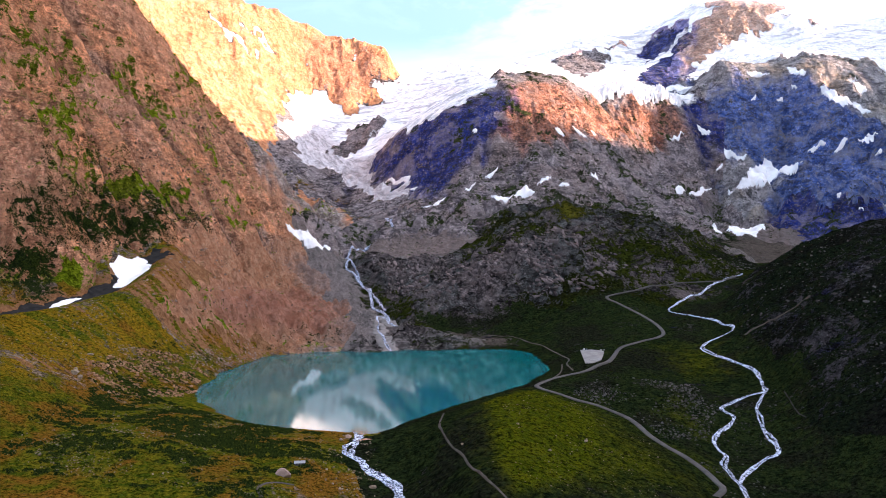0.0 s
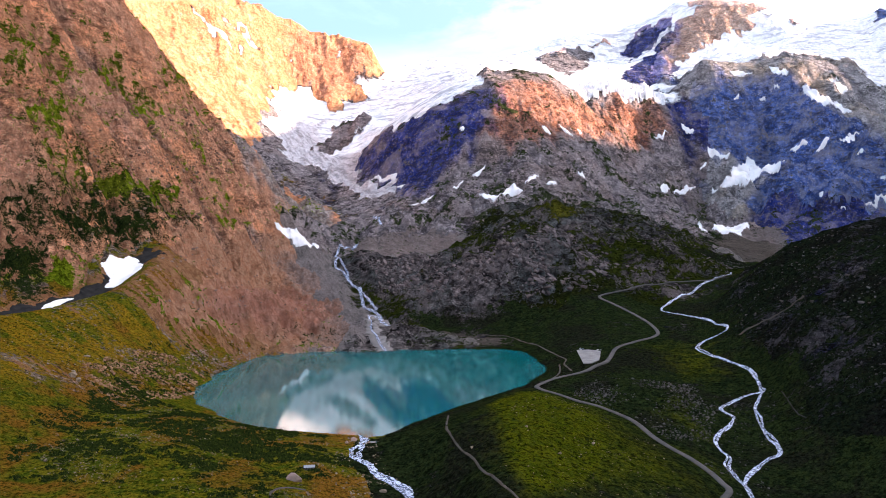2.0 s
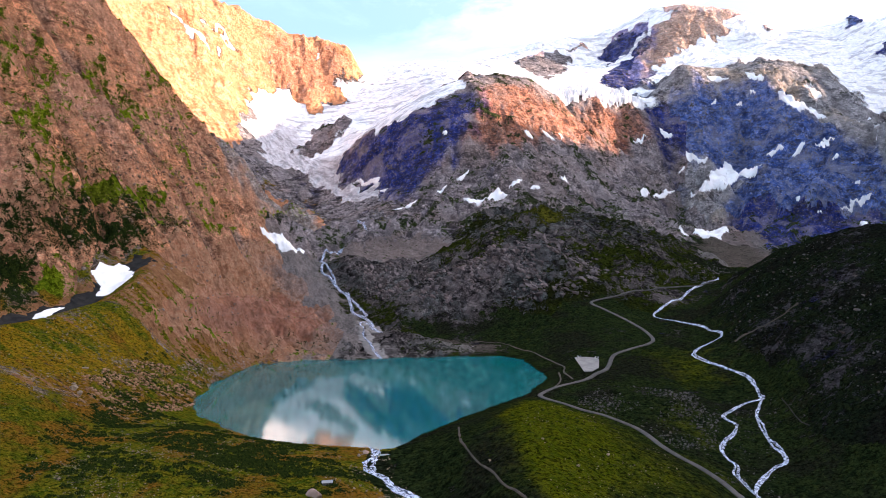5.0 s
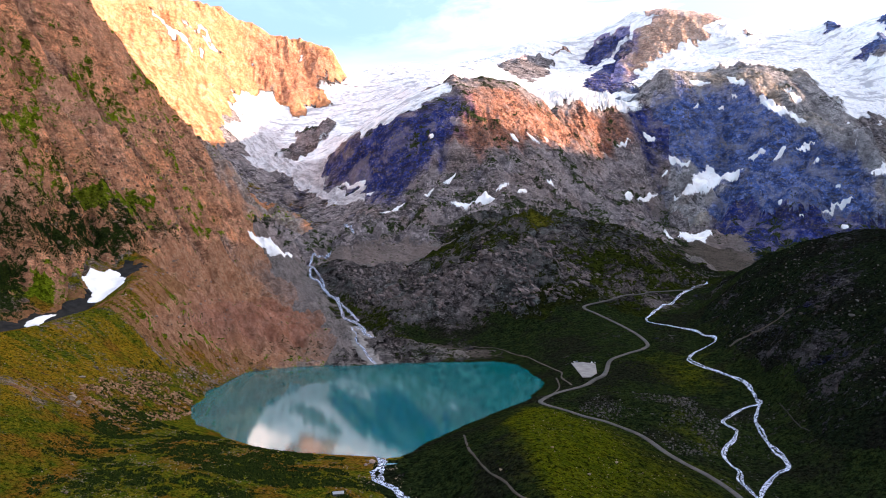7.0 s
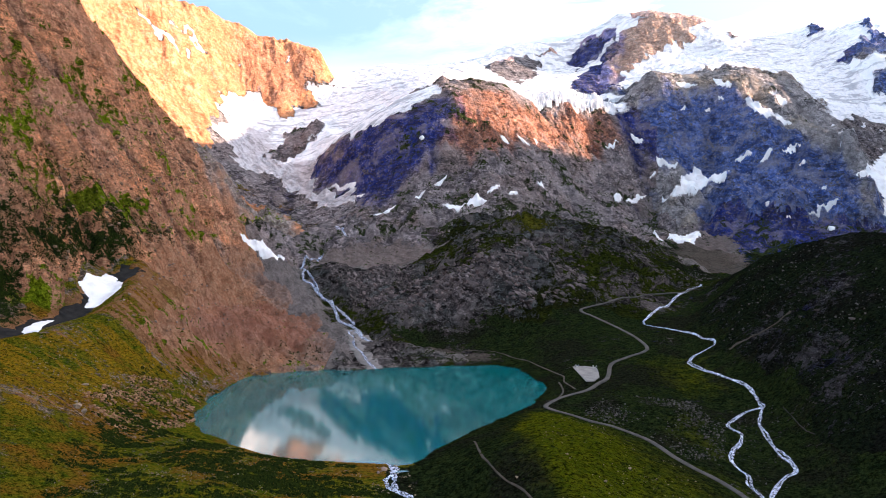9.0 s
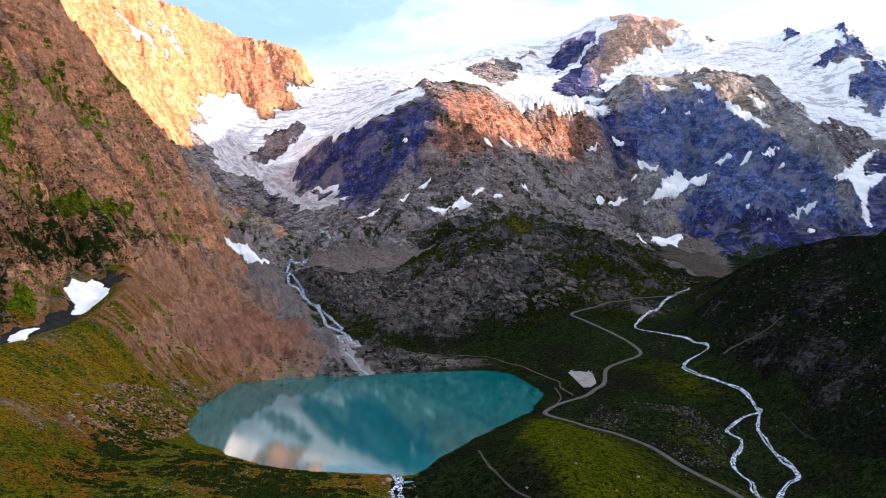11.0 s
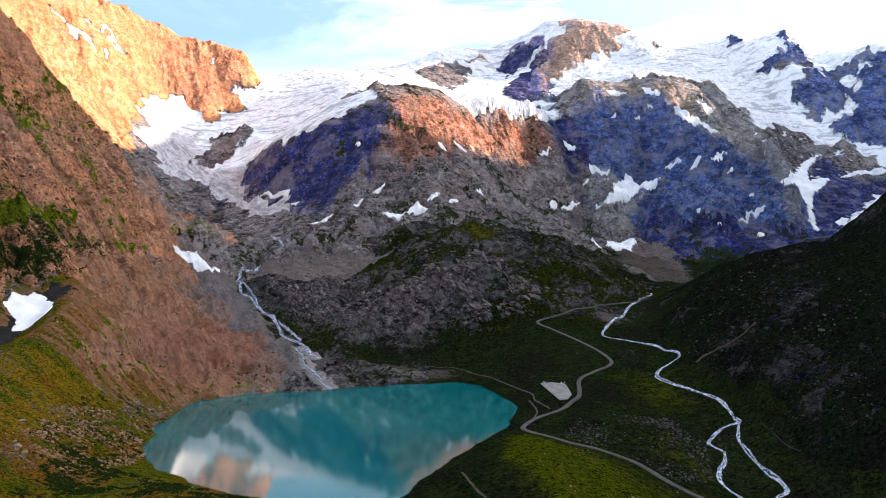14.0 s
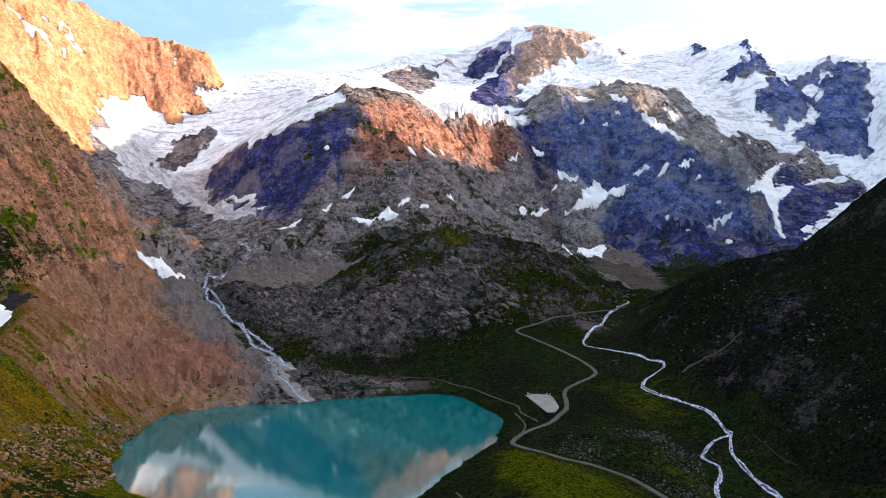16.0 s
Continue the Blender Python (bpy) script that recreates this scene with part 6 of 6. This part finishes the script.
scrub([(-62, 1296), (70, 1292), (60, 1350), (-40, 1380)], 260, 0.8, 2.4, "olive shrubs beside the gravel fan", 29, 25.0)

# ---- car park, cars and hut ----


def flat_pad(name, outline, material, z, label):
    bm = bmesh.new()
    top = [bm.verts.new((x, y, z)) for x, y in outline]
    low = [bm.verts.new((x, y, z - 0.8)) for x, y in outline]
    bm.faces.new(top)
    for k in range(len(top)):
        q = (k + 1) % len(top)
        bm.faces.new((top[k], low[k], low[q], top[q]))
    bmesh.ops.recalc_face_normals(bm, faces=bm.faces)
    me = bpy.data.meshes.new(name)
    bm.to_mesh(me)
    bm.free()
    me.materials.append(material)
    tagged(new(name, me), label, "car park", "", "structure")


LOT_Z = LOT_LEVEL + 0.35
flat_pad("parking_lot", [(188, 1141), (204, 1143), (220, 1132), (211, 1094), (202, 1060), (188, 1037), (177, 1036), (182, 1085)], M_GRAVEL, LOT_Z, "pale gravel car park beside the road")


def plain(name, color, rough_=0.5, metal=0.0):
    m = Nodes(name)
    return m.done(m.mix(m.ramp(m.noise(2.0, 4), 0.4, 0.7), color, tuple(c * 0.85 for c in color)), rough_, specular=0.5, metallic=metal)


def box(bm, x0, x1, y0, y1, z0, z1, taper=0.0):
    v = [bm.verts.new(p) for p in ((x0, y0, z0), (x1, y0, z0), (x1, y1, z0), (x0, y1, z0),
                                   (x0 + taper, y0 + taper * 0.4, z1), (x1 - taper, y0 + taper * 0.4, z1), (x1 - taper, y1 - taper * 0.4, z1), (x0 + taper, y1 - taper * 0.4, z1))]
    for q in ((3, 2, 1, 0), (4, 5, 6, 7), (0, 1, 5, 4), (1, 2, 6, 5), (2, 3, 7, 6), (3, 0, 4, 7)):
        bm.faces.new([v[i] for i in q])
    return bm


def car(paint):
    thing = new("car")
    body = box(bmesh.new(), -2.15, 2.15, -0.88, 0.88, 0.35, 0.95, 0.08)
    bmesh.ops.bevel(body, geom=body.edges[:], offset=0.09, segments=2, affect="EDGES")
    part("body", body, paint, thing)
    part("cabin", box(bmesh.new(), -1.5, 1.0, -0.8, 0.8, 0.93, 1.45, 0.4), M_GLASS, thing, "dark glazed cabin")
    part("roof", box(bmesh.new(), -1.12, 0.62, -0.66, 0.66, 1.44, 1.5, 0.03), paint, thing)
    for x in (-1.35, 1.35):
        for y in (-0.86, 0.86):
            bm = bmesh.new()
            bmesh.ops.create_cone(bm, cap_ends=True, segments=14, radius1=0.33, radius2=0.33, depth=0.22,
                                  matrix=Matrix.Translation((x, y, 0.33)) @ Matrix.Rotation(radians(90), 4, "X"))
            part("wheel", bm, M_TYRE, thing)
    return thing


M_GLASS, M_TYRE = plain("dark_car_glass", (0.02, 0.022, 0.025), 0.1), plain("tyre_rubber", (0.02, 0.02, 0.02), 0.9)
for (x, y, turn), (color, tone) in zip(((194, 1146, 60), (197.5, 1144.5, 62), (193, 1138, 62), (216, 1135, 60), (219.5, 1132, 58)),
                                       (((0.75, 0.75, 0.76), "white"), ((0.12, 0.16, 0.3), "blue"), ((0.7, 0.7, 0.7), "white"), ((0.8, 0.8, 0.8), "white"), ((0.35, 0.36, 0.38), "grey"))):
    c = car(plain(tone + "_car_paint", color, 0.3))
    c.matrix_world = pose(x, y, LOT_Z, 0, 0, turn)
    tagged(c, "small " + tone + " car parked on pale gravel", "car", "parked cars")


def hut():
    thing = tagged(new("hut"), "low dark stone hut with a pale metal roof", "hut")
    part("wall", box(bmesh.new(), -5, 5, -2.3, 2.3, -1.5, 2.5), plain("dark_hut_stone", (0.07, 0.062, 0.055), 0.9), thing)
    bm = bmesh.new()
    for s in (-1, 1):
        v = [bm.verts.new(p) for p in ((-5.6, s * 2.9, 2.2), (5.6, s * 2.9, 2.2), (5.6, 0, 4.1), (-5.6, 0, 4.1),
                                       (-5.6, s * 2.9, 2.35), (5.6, s * 2.9, 2.35), (5.6, 0, 4.25), (-5.6, 0, 4.25))]
        for q in ((0, 1, 2, 3), (4, 5, 6, 7), (0, 1, 5, 4), (1, 2, 6, 5), (3, 0, 4, 7)):
            bm.faces.new([v[i] for i in q])
    bmesh.ops.recalc_face_normals(bm, faces=bm.faces)
    part("roof", bm, plain("weathered_metal_roof", (0.30, 0.31, 0.33), 0.5), thing, "pale metal roof")
    for s in (-5.05, 5.05):
        bm = bmesh.new()
        v = [bm.verts.new(p) for p in ((s * 0.99, -2.3, 2.5), (s * 0.99, 2.3, 2.5), (s * 0.99, 0, 4.0))]
        bm.faces.new(v)
        bmesh.ops.solidify(bm, geom=bm.faces[:], thickness=0.15)
        part("gable", bm, plain("dark_gable_wood", (0.06, 0.045, 0.035), 0.9), thing)
    part("door", box(bmesh.new(), -0.5, 0.5, -2.36, -2.3, 0, 2.0), plain("dark_door_wood", (0.05, 0.035, 0.025), 0.8), thing)
    for x in (-3, 2.6):
        part("window", box(bmesh.new(), x - 0.4, x + 0.4, -2.35, -2.3, 0.9, 1.7), M_GLASS, thing)
    thing.matrix_world = pose(-119, 655, float(on_land(-119, 655)) + 0.3, 0, 0, 6) @ Matrix.Scale(0.8, 4)


hut()
